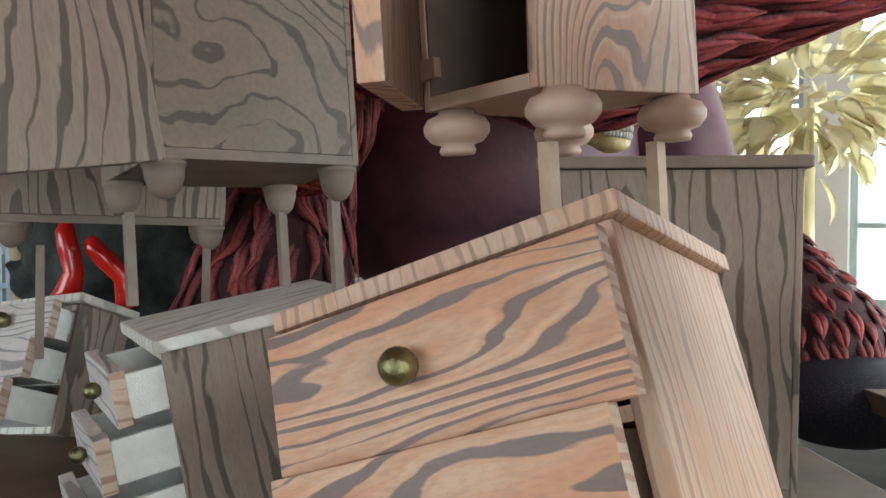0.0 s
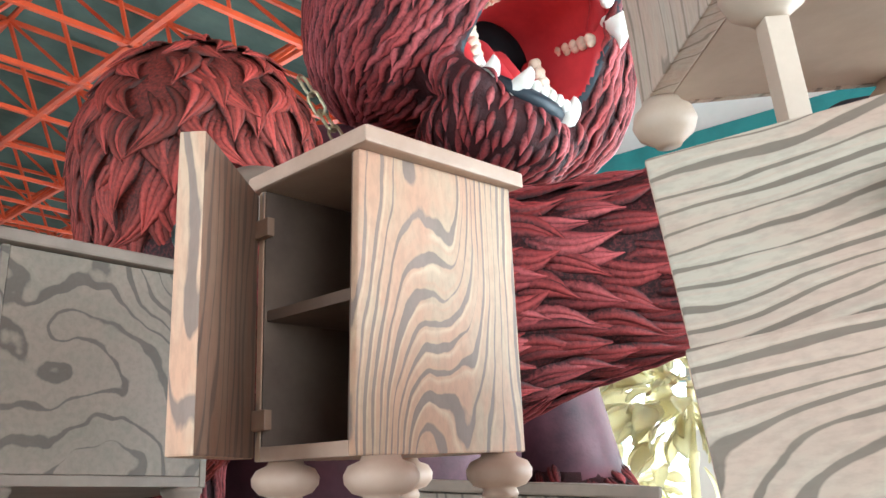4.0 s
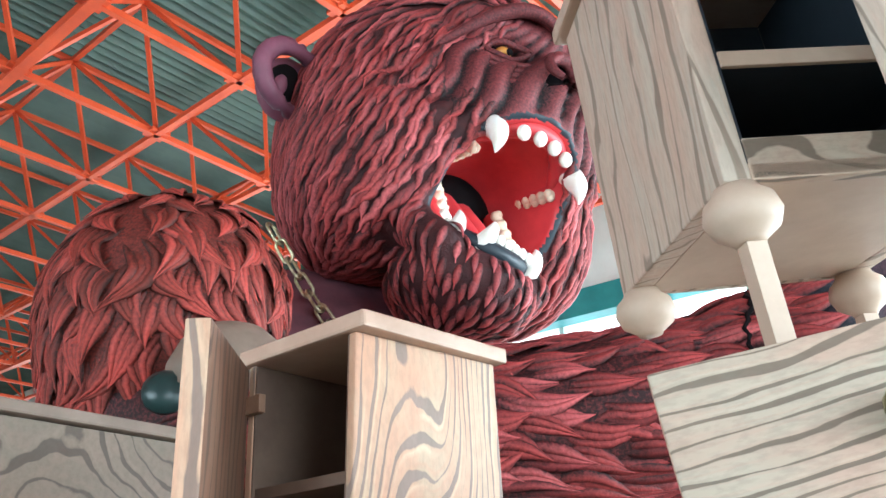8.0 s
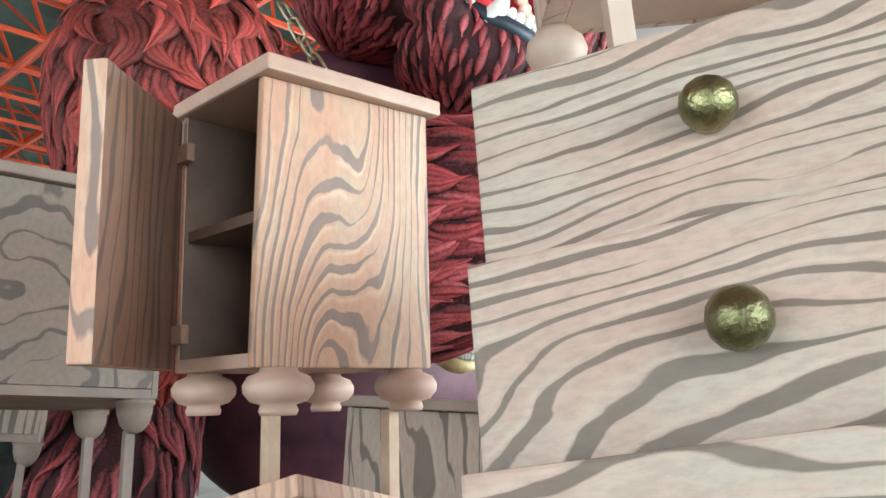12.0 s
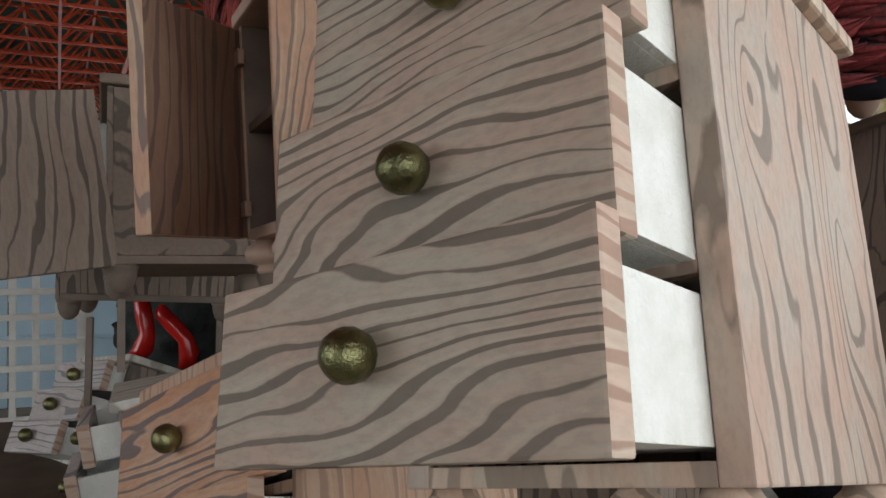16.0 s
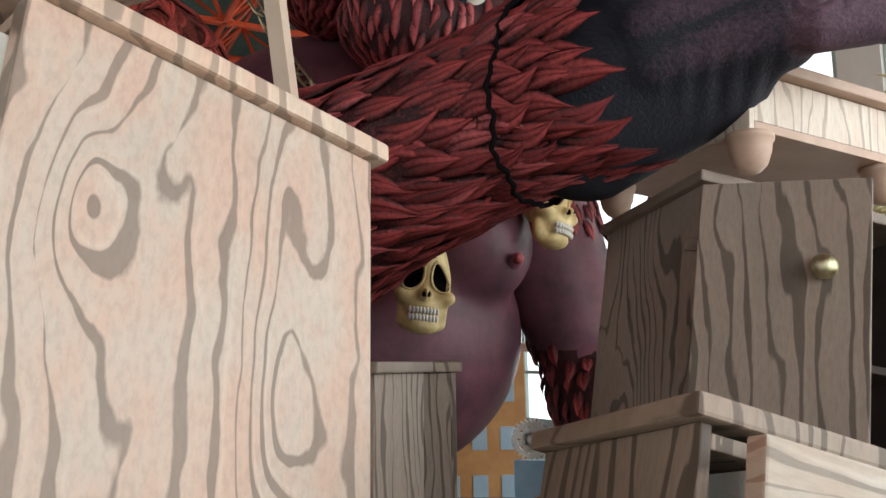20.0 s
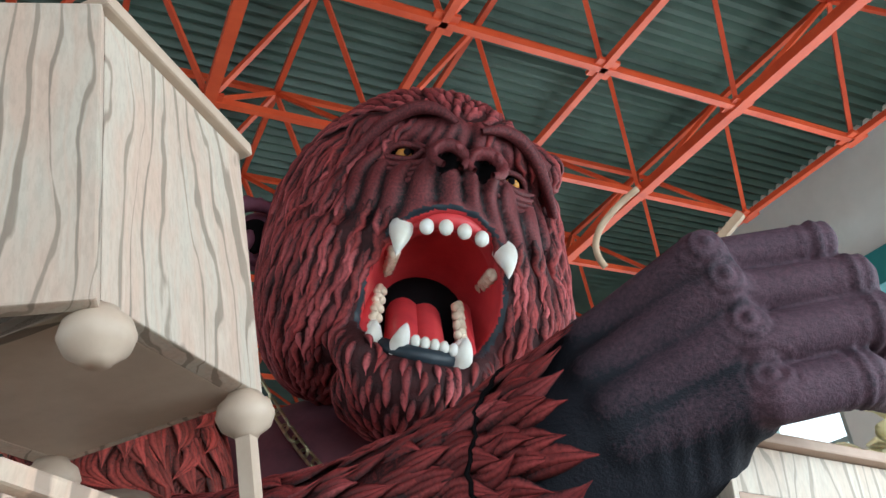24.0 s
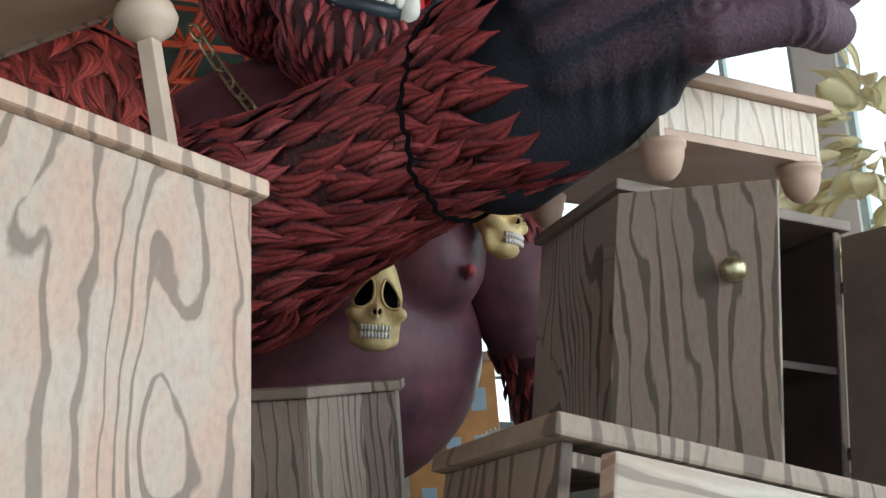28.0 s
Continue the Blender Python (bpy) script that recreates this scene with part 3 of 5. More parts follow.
def drawer(root, w, h, z, d, pull, front_mat, edge_mat, knob_r, thick=0.05, box_d=0.5, knob_x=0.0, shift=0.0, span=None):
    """A drawer drawn out by pull: a thick front board, a white box behind it, a knob."""
    y = -d / 2 - pull
    front = part("drawer", box(w, thick, h, (0, 0, 0), 0.006), front_mat, root)
    front.matrix_local = pose(shift, y - thick / 2, z, 0, 0, 0)
    for f in front.data.polygons:
        f.material_index = 1 if abs(f.normal.x) > 0.7 else 0
    front.data.materials.append(edge_mat)
    lo, hi = span or (-w * 0.435, w * 0.435)
    ih, t = h * 0.80, 0.018
    for x in (lo + t / 2, hi - t / 2):
        part("drawer_side", box(t, box_d, ih, (x, thick / 2 + box_d / 2, -0.004), 0.002), white_board, front, "white painted drawer side")
    part("drawer_base", box(hi - lo - 2 * t, box_d, t, ((lo + hi) / 2, thick / 2 + box_d / 2, -ih / 2 + t / 2 - 0.004), 0.001), white_board, front, "white painted drawer base")
    knob(front, (knob_x, -thick / 2, 0), knob_r)
    return front


def props(root, spots, length, mat=bare, size=0.035):
    """Square timber props under a piece, top at the given spots."""
    for x, y, z in spots:
        part("prop", box(size, size, length, (x, y, z - length / 2), 0.002), mat, root, "square bare timber prop")


def small_case(name, m, label, w, d, h, mats, foot=CUP, group="piled stage cabinets", k=1.0, category="cabinet", **more):
    root = thing(name, m, label, category, group)
    carcass(root, w, d, h, mats, **more)
    if foot:
        feet(root, w, d, foot, mats[1], k)
    return root


hinge_paint = mottled("brown_hinge_paint", srgb(150, 118, 96), srgb(128, 98, 78), 12.0, 0.5, 0.2)
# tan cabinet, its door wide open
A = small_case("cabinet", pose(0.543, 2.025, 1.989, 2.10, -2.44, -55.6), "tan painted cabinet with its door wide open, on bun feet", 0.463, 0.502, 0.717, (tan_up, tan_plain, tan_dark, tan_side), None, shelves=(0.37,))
for ob in A.children:
    # the carcass is out of square: its front corner stands in, most of all at the bottom
    for v in ob.data.vertices:
        if v.co.x > 0.15 and v.co.y < 0:
            v.co.x -= (0.022 if ob.name.startswith("lid") else 0.066 - 0.04 * v.co.z) * min(1, -v.co.y / 0.25)
        if v.co.y < -0.2 and not ob.name.startswith("lid"):
            v.co.y -= 0.012
feet(A, 0.463, 0.502, BUN, tan_plain, 0.95, 0.05)
leaf = door(A, 0.455, 0.70, 0.008, (-0.232, -0.262), 48, -1, tan_up, thick=0.06, hinges=())
for z in (0.10, 0.60):
    part("hinge", box(0.085, 0.022, 0.05, (-0.195, -0.276, z), 0.003), hinge_paint, A, "brown painted flat hinge block")
# inner face takes the darker tan, its shade put into the colour
leaf.data.materials.append(tan_shaded)
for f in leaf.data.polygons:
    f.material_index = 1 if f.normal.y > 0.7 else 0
props(A, [(0.15, 0.17, -0.11), (0.10, -0.17, -0.11)], 0.40)

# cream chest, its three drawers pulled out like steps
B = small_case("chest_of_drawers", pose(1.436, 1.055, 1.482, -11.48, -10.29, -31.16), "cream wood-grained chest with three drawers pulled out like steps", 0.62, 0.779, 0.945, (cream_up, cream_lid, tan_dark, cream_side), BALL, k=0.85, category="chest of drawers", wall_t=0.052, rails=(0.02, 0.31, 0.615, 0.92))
drawer(B, 0.645, 0.325, 0.762, 0.779, 0.160, cream_along, cream_edge, 0.040, shift=-0.030, knob_x=0.024, span=(-0.22, 0.286))
drawer(B, 0.645, 0.300, 0.438, 0.779, 0.228, cream_along, cream_edge, 0.039, shift=-0.035, knob_x=0.010, span=(-0.22, 0.291))
drawer(B, 0.665, 0.265, 0.163, 0.779, 0.323, cream_along, cream_edge, 0.037, shift=-0.018, knob_x=-0.01, span=(-0.24, 0.274))

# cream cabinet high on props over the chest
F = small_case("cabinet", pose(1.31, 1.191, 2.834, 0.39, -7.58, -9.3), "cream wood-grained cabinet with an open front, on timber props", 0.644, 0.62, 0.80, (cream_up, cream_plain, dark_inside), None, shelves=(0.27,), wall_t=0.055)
feet(F, 0.644, 0.62, BALL, cream_plain, 0.95, 0.035)
part("shelf_edge", box(0.52, 0.012, 0.036, (0, -0.305, 0.27), 0.003), cream_plain, F)
part("front_rail", box(0.53, 0.03, 0.09, (0, -0.295, 0.045), 0.004), cream_along, F)
door(F, 0.60, 0.815, -0.025, (0.322, -0.312), 30, 1, cream_up, hinges=())
props(F, [(-0.285, -0.275, -0.10), (0.285, 0.275, -0.10)], 0.55, cream_plain, 0.04)

# grey cabinet with swirling grain, its door swung open
D = small_case("cabinet", pose(-0.455, 3.008, 1.854, -6.31, 0.36, 31.29), "grey-brown cabinet with bold swirling grain, on cup feet", 0.739, 0.6, 0.753, (grey_swirl, grey_plain, dark_inside), CUP, k=1.0, front=True)
leaf = door(D, 0.62, 0.74, 0.0, (-0.37, -0.31), 172, -1, grey_up, hinges=())
leaf.matrix_local = pose(-0.37, -0.31, 0.36, 0, 8, -172)
knob(leaf, (0.55, 0, 0.185), 0.040, bright_brass, -1)
props(D, [(0.30, -0.22, -0.11), (0.30, 0.22, -0.11), (-0.30, 0.22, -0.11)], 0.34, grey_plain, 0.035)

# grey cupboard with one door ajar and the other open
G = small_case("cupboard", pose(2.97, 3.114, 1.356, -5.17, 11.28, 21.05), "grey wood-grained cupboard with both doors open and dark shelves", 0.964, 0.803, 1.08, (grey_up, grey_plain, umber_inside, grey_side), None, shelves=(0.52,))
door(G, 0.555, 1.07, -0.01, (-0.482, -0.403), 44, -1, grey_up, 0.044, (0.243, 0.70), metal=bright_brass)
door(G, 0.45, 1.06, 0.0, (0.482, -0.403), 100, 1, grey_plain)

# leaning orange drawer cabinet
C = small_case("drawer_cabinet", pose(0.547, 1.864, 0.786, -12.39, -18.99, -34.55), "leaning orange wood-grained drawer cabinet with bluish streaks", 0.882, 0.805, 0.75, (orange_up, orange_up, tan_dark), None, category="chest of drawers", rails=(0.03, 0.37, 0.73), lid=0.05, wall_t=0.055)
drawer(C, 0.875, 0.33, 0.555, 0.805, 0.05, orange_along, cream_edge, 0.043, shift=0.004, knob_x=-0.04)
drawer(C, 0.83, 0.375, 0.20, 0.805, 0.085, orange_along, cream_edge, 0.043, shift=-0.02)

# tall grey case behind
E = small_case("cabinet", pose(1.2, 3.081, 0.68, -0.87, 0.65, -19.52), "tall grey-brown closed cabinet", 0.92, 0.4, 1.19, (grey_up, grey_plain, dark_inside), None, front=True)

# low grey drawer case beside the chest
H = small_case("drawer_cabinet", pose(2.721, 1.488, 1.034, -11.4, 17.0, 25.7), "grey-tan leaning drawer cabinet with a thick lid", 1.05, 0.591, 0.60, (grey_up, grey_lid, dark_inside), None, category="chest of drawers", rails=(0.03, 0.57))
drawer(H, 0.97, 0.34, 0.405, 0.591, 0.07, pale_along, cream_edge, 0.04, shift=0.0)
I = small_case("cabinet", pose(1.591, 3.468, 0.67, 0.4, 0.3, 8), "small grey closed cabinet with a moulded lid", 0.42, 0.42, 1.19, (grey_up, grey_lid, dark_inside), None, front=True)
def stand(corner, local, turn):
    """The pose that puts a local point of a piece at a place in the world."""
    m = pose(0, 0, 0, *turn)
    return Matrix.Translation(Vector(corner) - m @ Vector(local)) @ m


J = small_case("cabinet", stand((2.998, 2.668, 2.723), (-0.415, -0.466, 0), (-1.9, 5.9, 31.9)), "small pale cabinet on cup feet beside the ape's hand", 0.83, 0.933, 0.225, (pale_up, tan_plain, tan_plain), CUP, k=1.25, front=True, over=0.05)

# pale-lidded drawer case on the other side, its drawers pulled out
K = small_case("drawer_cabinet", stand((-0.638, 2.614, 1.31), (0.241, -0.387, 0.685), (9.0, 1.5, -61.9)), "brown drawer cabinet with a pale lid and three pulled-out drawers", 0.42, 0.71, 0.64, (grey_up, pale_lid, dark_inside), None, category="chest of drawers", rails=(0.02, 0.24, 0.45, 0.62), over=0.031)
for z, pull in ((0.52, 0.12), (0.32, 0.20), (0.11, 0.28)):
    drawer(K, 0.42, 0.185, z, 0.71, pull, ash_along, cream_edge, 0.03, box_d=0.4, thick=0.05)
M = small_case("drawer_cabinet", stand((-1.319, 4.014, 1.343), (0.328, -0.18, 0.665), (-22, -7, -29.8)), "brown leaning drawer cabinet with ash-white drawer fronts", 0.60, 0.32, 0.62, (grey_up, pale_lid, dark_inside), None, category="chest of drawers", rails=(0.02, 0.24, 0.45, 0.60), over=0.028)
for z, pull in ((0.51, 0.09), (0.31, 0.17), (0.11, 0.25)):
    drawer(M, 0.58, 0.185, z, 0.32, pull, ash_along, cream_edge, 0.04, box_d=0.3, thick=0.05)
N = small_case("cabinet", pose(-1.15, 3.95, 1.68, 2, 2, 18), "grey-brown cabinet half hidden behind another, on cup feet", 0.95, 0.5, 0.5, (grey_up, grey_plain, dark_inside), CUP, k=0.95, front=True)
props(N, [(-0.3, -0.2, -0.1), (0.4, -0.2, -0.1)], 0.5, grey_plain, 0.035)
# ---- the giant carnival ape: a painted foam figure, one mesh ----
class Sculpt:
    """Collects verts, faces and face materials of one mesh."""

    def __init__(self):
        self.v, self.f, self.m, self.t = [], [], [], []

    def add(self, verts, faces, mat, spray_shade=0.75):
        n = len(self.v)
        self.t += list(spray_shade) if isinstance(spray_shade, (list, np.ndarray)) else [spray_shade] * len(verts)
        self.v += [tuple(p) for p in verts]
        self.f += [tuple(i + n for i in q) for q in faces]
        self.m += list(mat) if isinstance(mat, (list, np.ndarray)) else [mat] * len(faces)


def blob(fn, lo, hi, cell):
    """The zero surface of a distance field as quads, by surface nets."""
    lo, hi = np.array(lo, float), np.array(hi, float)
    n = np.maximum(((hi - lo) / cell).astype(int) + 1, 4)
    ax = [lo[k] + cell * np.arange(n[k]) for k in range(3)]
    g = np.stack(np.meshgrid(*ax, indexing="ij"), -1)
    d = fn(g)
    ins = d < 0
    shape = tuple(n - 1)
    acc, cnt = np.zeros(shape + (3,)), np.zeros(shape)
    corner = [(i, j, k) for i in (0, 1) for j in (0, 1) for k in (0, 1)]
    sl = lambda c: tuple(slice(c[a], n[a] - 1 + c[a]) for a in range(3))
    for a in corner:
        for axis in range(3):
            if a[axis]:
                continue
            b = list(a)
            b[axis] = 1
            da, db = d[sl(a)], d[sl(b)]
            cut = ins[sl(a)] != ins[sl(b)]
            w = np.where(cut, da / np.where(cut, da - db, 1.0), 0.0)
            p = g[sl(a)] + w[..., None] * (g[sl(b)] - g[sl(a)])
            acc += np.where(cut[..., None], p, 0.0)
            cnt += cut
    use = cnt > 0
    idx = np.full(shape, -1)
    idx[use] = np.arange(use.sum())
    verts = acc[use] / cnt[use][:, None]
    faces = []
    for axis in range(3):
        b1, b2 = [k for k in range(3) if k != axis]
        s0 = [slice(1, n[k] - 1) for k in range(3)]
        s0[axis] = slice(0, n[axis] - 1)
        s1 = list(s0)
        s1[axis] = slice(1, n[axis])
        a_in, b_in = ins[tuple(s0)], ins[tuple(s1)]
        cut = np.argwhere(a_in != b_in)
        flip = a_in[a_in != b_in]
        base = cut.copy()
        for k in (b1, b2):
            base[:, k] += 1
        quad = []
        for o1, o2 in ((0, 0), (1, 0), (1, 1), (0, 1)):
            q = base.copy()
            q[:, b1] -= o1
            q[:, b2] -= o2
            quad.append(idx[tuple(q.T)])
        quad = np.stack(quad, 1)
        turn = flip if axis != 1 else ~flip
        quad[~turn] = quad[~turn][:, ::-1]
        faces.append(quad)
    return verts, np.concatenate(faces)


def ellipsoid(p, c, r):
    q = (p - np.array(c)) / np.array(r)
    k = np.linalg.norm(q, axis=-1)
    return (k - 1.0) * min(r)


def tube(p, a, b, ra, rb):
    a, b = np.array(a, float), np.array(b, float)
    ab = b - a
    t = np.clip(((p - a) @ ab) / (ab @ ab), 0, 1)
    return np.linalg.norm(p - a - t[..., None] * ab, axis=-1) - (ra + (rb - ra) * t)


def join(a, b, k):
    h = np.clip(0.5 + 0.5 * (b - a) / k, 0, 1)
    return b + (a - b) * h - k * h * (1 - h)


def carve(a, b, k):
    return -join(-a, b, k)


rnd = random.Random(7)


def grad(field, pts, e=0.01):
    out = [field(pts + np.eye(3)[k] * e) - field(pts - np.eye(3)[k] * e) for k in range(3)]
    g = np.stack(out, -1)
    return g / (np.linalg.norm(g, axis=-1, keepdims=True) + 1e-9)


rs = np.random.RandomState(17)


def tufts(sculpt, field, pts, flow, length, width, mats, strands, lift, m=None, rows=8, round_=5, wave=0.0, curl=1.0):
    """Leaf-shaped tufts of carved strands that follow a surface and meet at one tip.
    field: the surface; flow: one direction a place; length, width: from, to; lift: height of the tip."""
    n = len(pts)
    if not n:
        return
    u = np.linspace(0, 1, rows)
    nrm = grad(field, pts)
    size = rs.uniform(*length, n)
    wid = rs.uniform(*width, n)
    bend = rs.uniform(-0.14, 0.14, n) * curl
    up = rs.uniform(*lift, n)
    # the spine of each tuft walks over the surface
    spine, dirs = [pts], []
    d = np.asarray(flow, float)
    p = pts
    for i in range(1, rows):
        g = grad(field, p)
        t = d - (d * g).sum(-1, keepdims=True) * g
        t /= np.linalg.norm(t, axis=-1, keepdims=True) + 1e-9
        s = np.cross(g, t)
        t = t + s * (bend * 2.2 * math.cos(math.pi * i / (rows - 1)) + wave * np.sin(i * 1.7 + bend * 40))[:, None]
        p = p + t * (size / (rows - 1))[:, None]
        p = p - np.clip(field(p), -0.05, 0.05)[:, None] * grad(field, p)
        dirs.append(t)
        spine.append(p)
    spine = np.stack(spine, 1)
    tang = np.gradient(spine, axis=1)
    tang /= np.linalg.norm(tang, axis=-1, keepdims=True) + 1e-9
    g = np.stack([grad(field, spine[:, i]) for i in range(rows)], 1)
    side = np.cross(g, tang)
    ang = np.linspace(-1.35, 1.35, round_)
    verts, tones = [], []
    for j in range(strands):
        k = j - (strands - 1) / 2
        off = k * wid[:, None] * 1.42 * (1 - u ** 1.8) * (0.7 + 0.55 * np.sin(math.pi * u * 0.85))
        cut = rs.uniform(0.86, 1.0, n) - 0.05 * abs(k)
        w = wid[:, None] * (0.62 + 0.45 * np.sin(math.pi * u * 0.9)) * (1 - (u / cut[:, None]).clip(0, 1) ** 5.0) + 0.002
        rise = up[:, None] * u ** 1.7 + 0.5 * wid[:, None] * np.sin(math.pi * u) - 0.022 * (1 - u) + rs.uniform(-0.006, 0.012, (n, 1))
        c = spine + side * off[..., None] + g * rise[..., None]
        ring = c[:, :, None] + side[:, :, None] * (w[..., None] * np.sin(ang))[..., None] + g[:, :, None] * (w[..., None] * 1.05 * (np.cos(ang) - 0.4))[..., None]
        verts.append(ring)
        # roots and flanks darkened: sprayed paint plus the shade between strands
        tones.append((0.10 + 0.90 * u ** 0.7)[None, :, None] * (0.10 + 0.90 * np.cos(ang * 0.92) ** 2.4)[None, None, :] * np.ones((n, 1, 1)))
    v = np.stack(verts, 1).reshape(-1, 3)
    if m is not None:
        m = np.array(m)
        v = v @ m[:3, :3].T + m[:3, 3]
    i, k = np.meshgrid(np.arange(rows - 1), np.arange(round_ - 1), indexing="ij")
    q = (i * round_ + k).ravel()
    one = np.stack([q, q + 1, q + round_ + 1, q + round_], 1)
    base = np.arange(n * strands) * rows * round_
    faces = (base[:, None, None] + one[None]).reshape(-1, 4)
    pick = np.repeat(np.asarray(mats)[rs.randint(0, len(mats), n)], strands * len(one))
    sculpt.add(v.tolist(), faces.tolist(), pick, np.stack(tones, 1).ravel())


def spots(verts, gap, keep, seed):
    """Places at least a gap apart, picked from a surface's points."""
    order = np.random.RandomState(seed).permutation(len(verts))
    taken, out = {}, []
    for i in order:
        p = verts[i]
        if not keep(p):
            continue
        key = tuple((p / gap).astype(int))
        near = [q for dx in (-1, 0, 1) for dy in (-1, 0, 1) for dz in (-1, 0, 1) for q in taken.get((key[0] + dx, key[1] + dy, key[2] + dz), ())]
        if all((p[0] - q[0]) ** 2 + (p[1] - q[1]) ** 2 + (p[2] - q[2]) ** 2 > gap * gap for q in near):
            taken.setdefault(key, []).append(p)
            out.append(i)
    return verts[out]


def ball_mesh(c, r, turn=None, seg=12, rings=8, bend=None):
    """An ellipsoid as verts and faces."""
    c, verts, faces = Vector(c), [], []
    for i in range(rings + 1):
        th = math.pi * i / rings
        for j in range(seg):
            ph = 2 * math.pi * j / seg
            v = Vector((r[0] * math.sin(th) * math.cos(ph), r[1] * math.sin(th) * math.sin(ph), r[2] * math.cos(th)))
            if bend:
                v = bend(v)
            verts.append(c + (turn @ v if turn else v))
    for i in range(rings):
        for j in range(seg):
            a, b = i * seg + j, i * seg + (j + 1) % seg
            faces.append((a, a + seg, b + seg, b))
    return verts, faces


def cord(points, radii, seg=8):
    """A round cord along points, as verts and faces."""
    verts, faces = [], []
    pts = [Vector(p) for p in points]
    run = (pts[-1] - pts[0]).normalized()
    up = Vector((0.1, 0.2, 1)).normalized() if abs(run.z) < 0.8 else Vector((1, 0.25, 0.1)).normalized()
    for i, p in enumerate(pts):
        t = (pts[min(i + 1, len(pts) - 1)] - pts[max(i - 1, 0)]).normalized()
        s = t.cross(up).normalized()
        w = s.cross(t)
        r = radii[i] if isinstance(radii, (list, tuple)) else radii
        for j in range(seg):
            a = 2 * math.pi * j / seg
            verts.append(p + s * (r * math.cos(a)) + w * (r * math.sin(a)))
    for i in range(len(pts) - 1):
        for j in range(seg):
            a, b = i * seg + j, i * seg + (j + 1) % seg
            faces.append((a, b, b + seg, a + seg))
    return verts, faces


ape = Sculpt()
M_FUR, M_SKIN, M_HAND, M_GUM, M_LIP, M_TOOTH, M_MOLAR, M_RED, M_BROWN, M_PINK, M_BLACK, M_EYE, M_FACE, M_EAR = range(14)

# head, in its own frame: x to one side, -y out of the face, z up
hx = Vector((0.90, 0.36, -0.20)).normalized()
hz = (Vector((0.20, -0.05, 0.97)) - hx * hx.dot(Vector((0.20, -0.05, 0.97)))).normalized()
hy = hz.cross(hx)
HEAD = Matrix.Translation((1.60, 4.93, 4.775)) @ Matrix((hx, hy, hz)).transposed().to_4x4()
HEAD_N = np.array(HEAD)


JAW = (-0.08, 0.0, -0.05)


def mouth_reach(p):
    """1 on the wall of the open mouth, less inside it."""
    upper = np.linalg.norm((p - np.array([-0.02, -0.62, -0.12])) / [0.46, 0.98, 0.47], axis=-1)
    lower = np.linalg.norm((p - np.array(JAW) - [0, -0.60, -0.24]) / [0.40, 0.86, 0.32], axis=-1)
    return np.minimum(upper, lower)


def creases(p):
    """How deep the furrows of the bare hide run, painted dark with their shade: lines that fan out from the brow over
    muzzle and cheeks.
    """
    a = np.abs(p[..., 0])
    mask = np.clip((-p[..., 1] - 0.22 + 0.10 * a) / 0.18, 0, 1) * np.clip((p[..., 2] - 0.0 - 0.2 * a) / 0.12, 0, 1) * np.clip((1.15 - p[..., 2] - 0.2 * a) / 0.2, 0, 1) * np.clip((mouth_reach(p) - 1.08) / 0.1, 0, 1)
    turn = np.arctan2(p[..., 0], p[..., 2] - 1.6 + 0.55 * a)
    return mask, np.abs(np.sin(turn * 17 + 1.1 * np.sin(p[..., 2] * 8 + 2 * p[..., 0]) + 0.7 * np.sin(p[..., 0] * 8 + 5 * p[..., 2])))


def head_field(p):
    s = np.stack([np.abs(p[..., 0] + 0.02), p[..., 1], p[..., 2]], -1)
    jaw = p - np.array(JAW)
    js = np.stack([np.abs(jaw[..., 0]), jaw[..., 1], jaw[..., 2]], -1)
    d = ellipsoid(p, (-0.11, 0.54, 0.62), (1.19, 1.34, 1.24))
    d = join(d, ellipsoid(p, (-0.10, 0.55, 1.25), (0.80, 0.95, 0.72)), 0.25)
    d = join(d, ellipsoid(s, (0.64, 0.27, -0.05), (0.54, 0.78, 0.68)), 0.3)
    d = join(d, ellipsoid(p, (0, -0.45, 0.44), (0.64, 0.50, 0.36)), 0.22)
    d = join(d, ellipsoid(p, (-0.02, -0.86, 0.65), (0.30, 0.24, 0.19)), 0.12)
    d = join(d, ellipsoid(s, (0.13, -1.02, 0.67), (0.15, 0.11, 0.13)), 0.05)
    d = join(d, tube(s, (0.10, -0.76, 1.0), (0.62, -0.55, 1.0), 0.15, 0.16), 0.10)
    d = join(d, ellipsoid(jaw, (0, -0.38, -0.76), (0.47, 0.50, 0.29)), 0.12)
    d = carve(d, ellipsoid(s, (0.40, -0.82, 0.80), (0.16, 0.20, 0.085)), 0.05)
    d = carve(d, ellipsoid(s, (0.125, -1.13, 0.63), (0.095, 0.16, 0.08)), 0.02)
    d = join(d, tube(js, (0.48, -0.12, -0.30), (0.36, -0.64, -0.62), 0.14, 0.12), 0.08)
    d = carve(d, ellipsoid(p, (-0.02, -0.62, -0.12), (0.46, 0.98, 0.47)), 0.05)
    d = carve(d, ellipsoid(jaw, (0, -0.60, -0.24), (0.40, 0.86, 0.32)), 0.05)
    mask, groove = creases(p)
    return d + 0.042 * mask * (1 - groove) ** 1.3


def place_field(field, lo, hi, cell, m, paint, spray_shade=0.2):
    v, f = blob(field, lo, hi, cell)
    mats = paint(v[f].mean(1))
    m = np.array(m)
    ape.add(v @ m[:3, :3].T + m[:3, 3], f.tolist(), mats, spray_shade(v) if callable(spray_shade) else spray_shade)
    return v, f


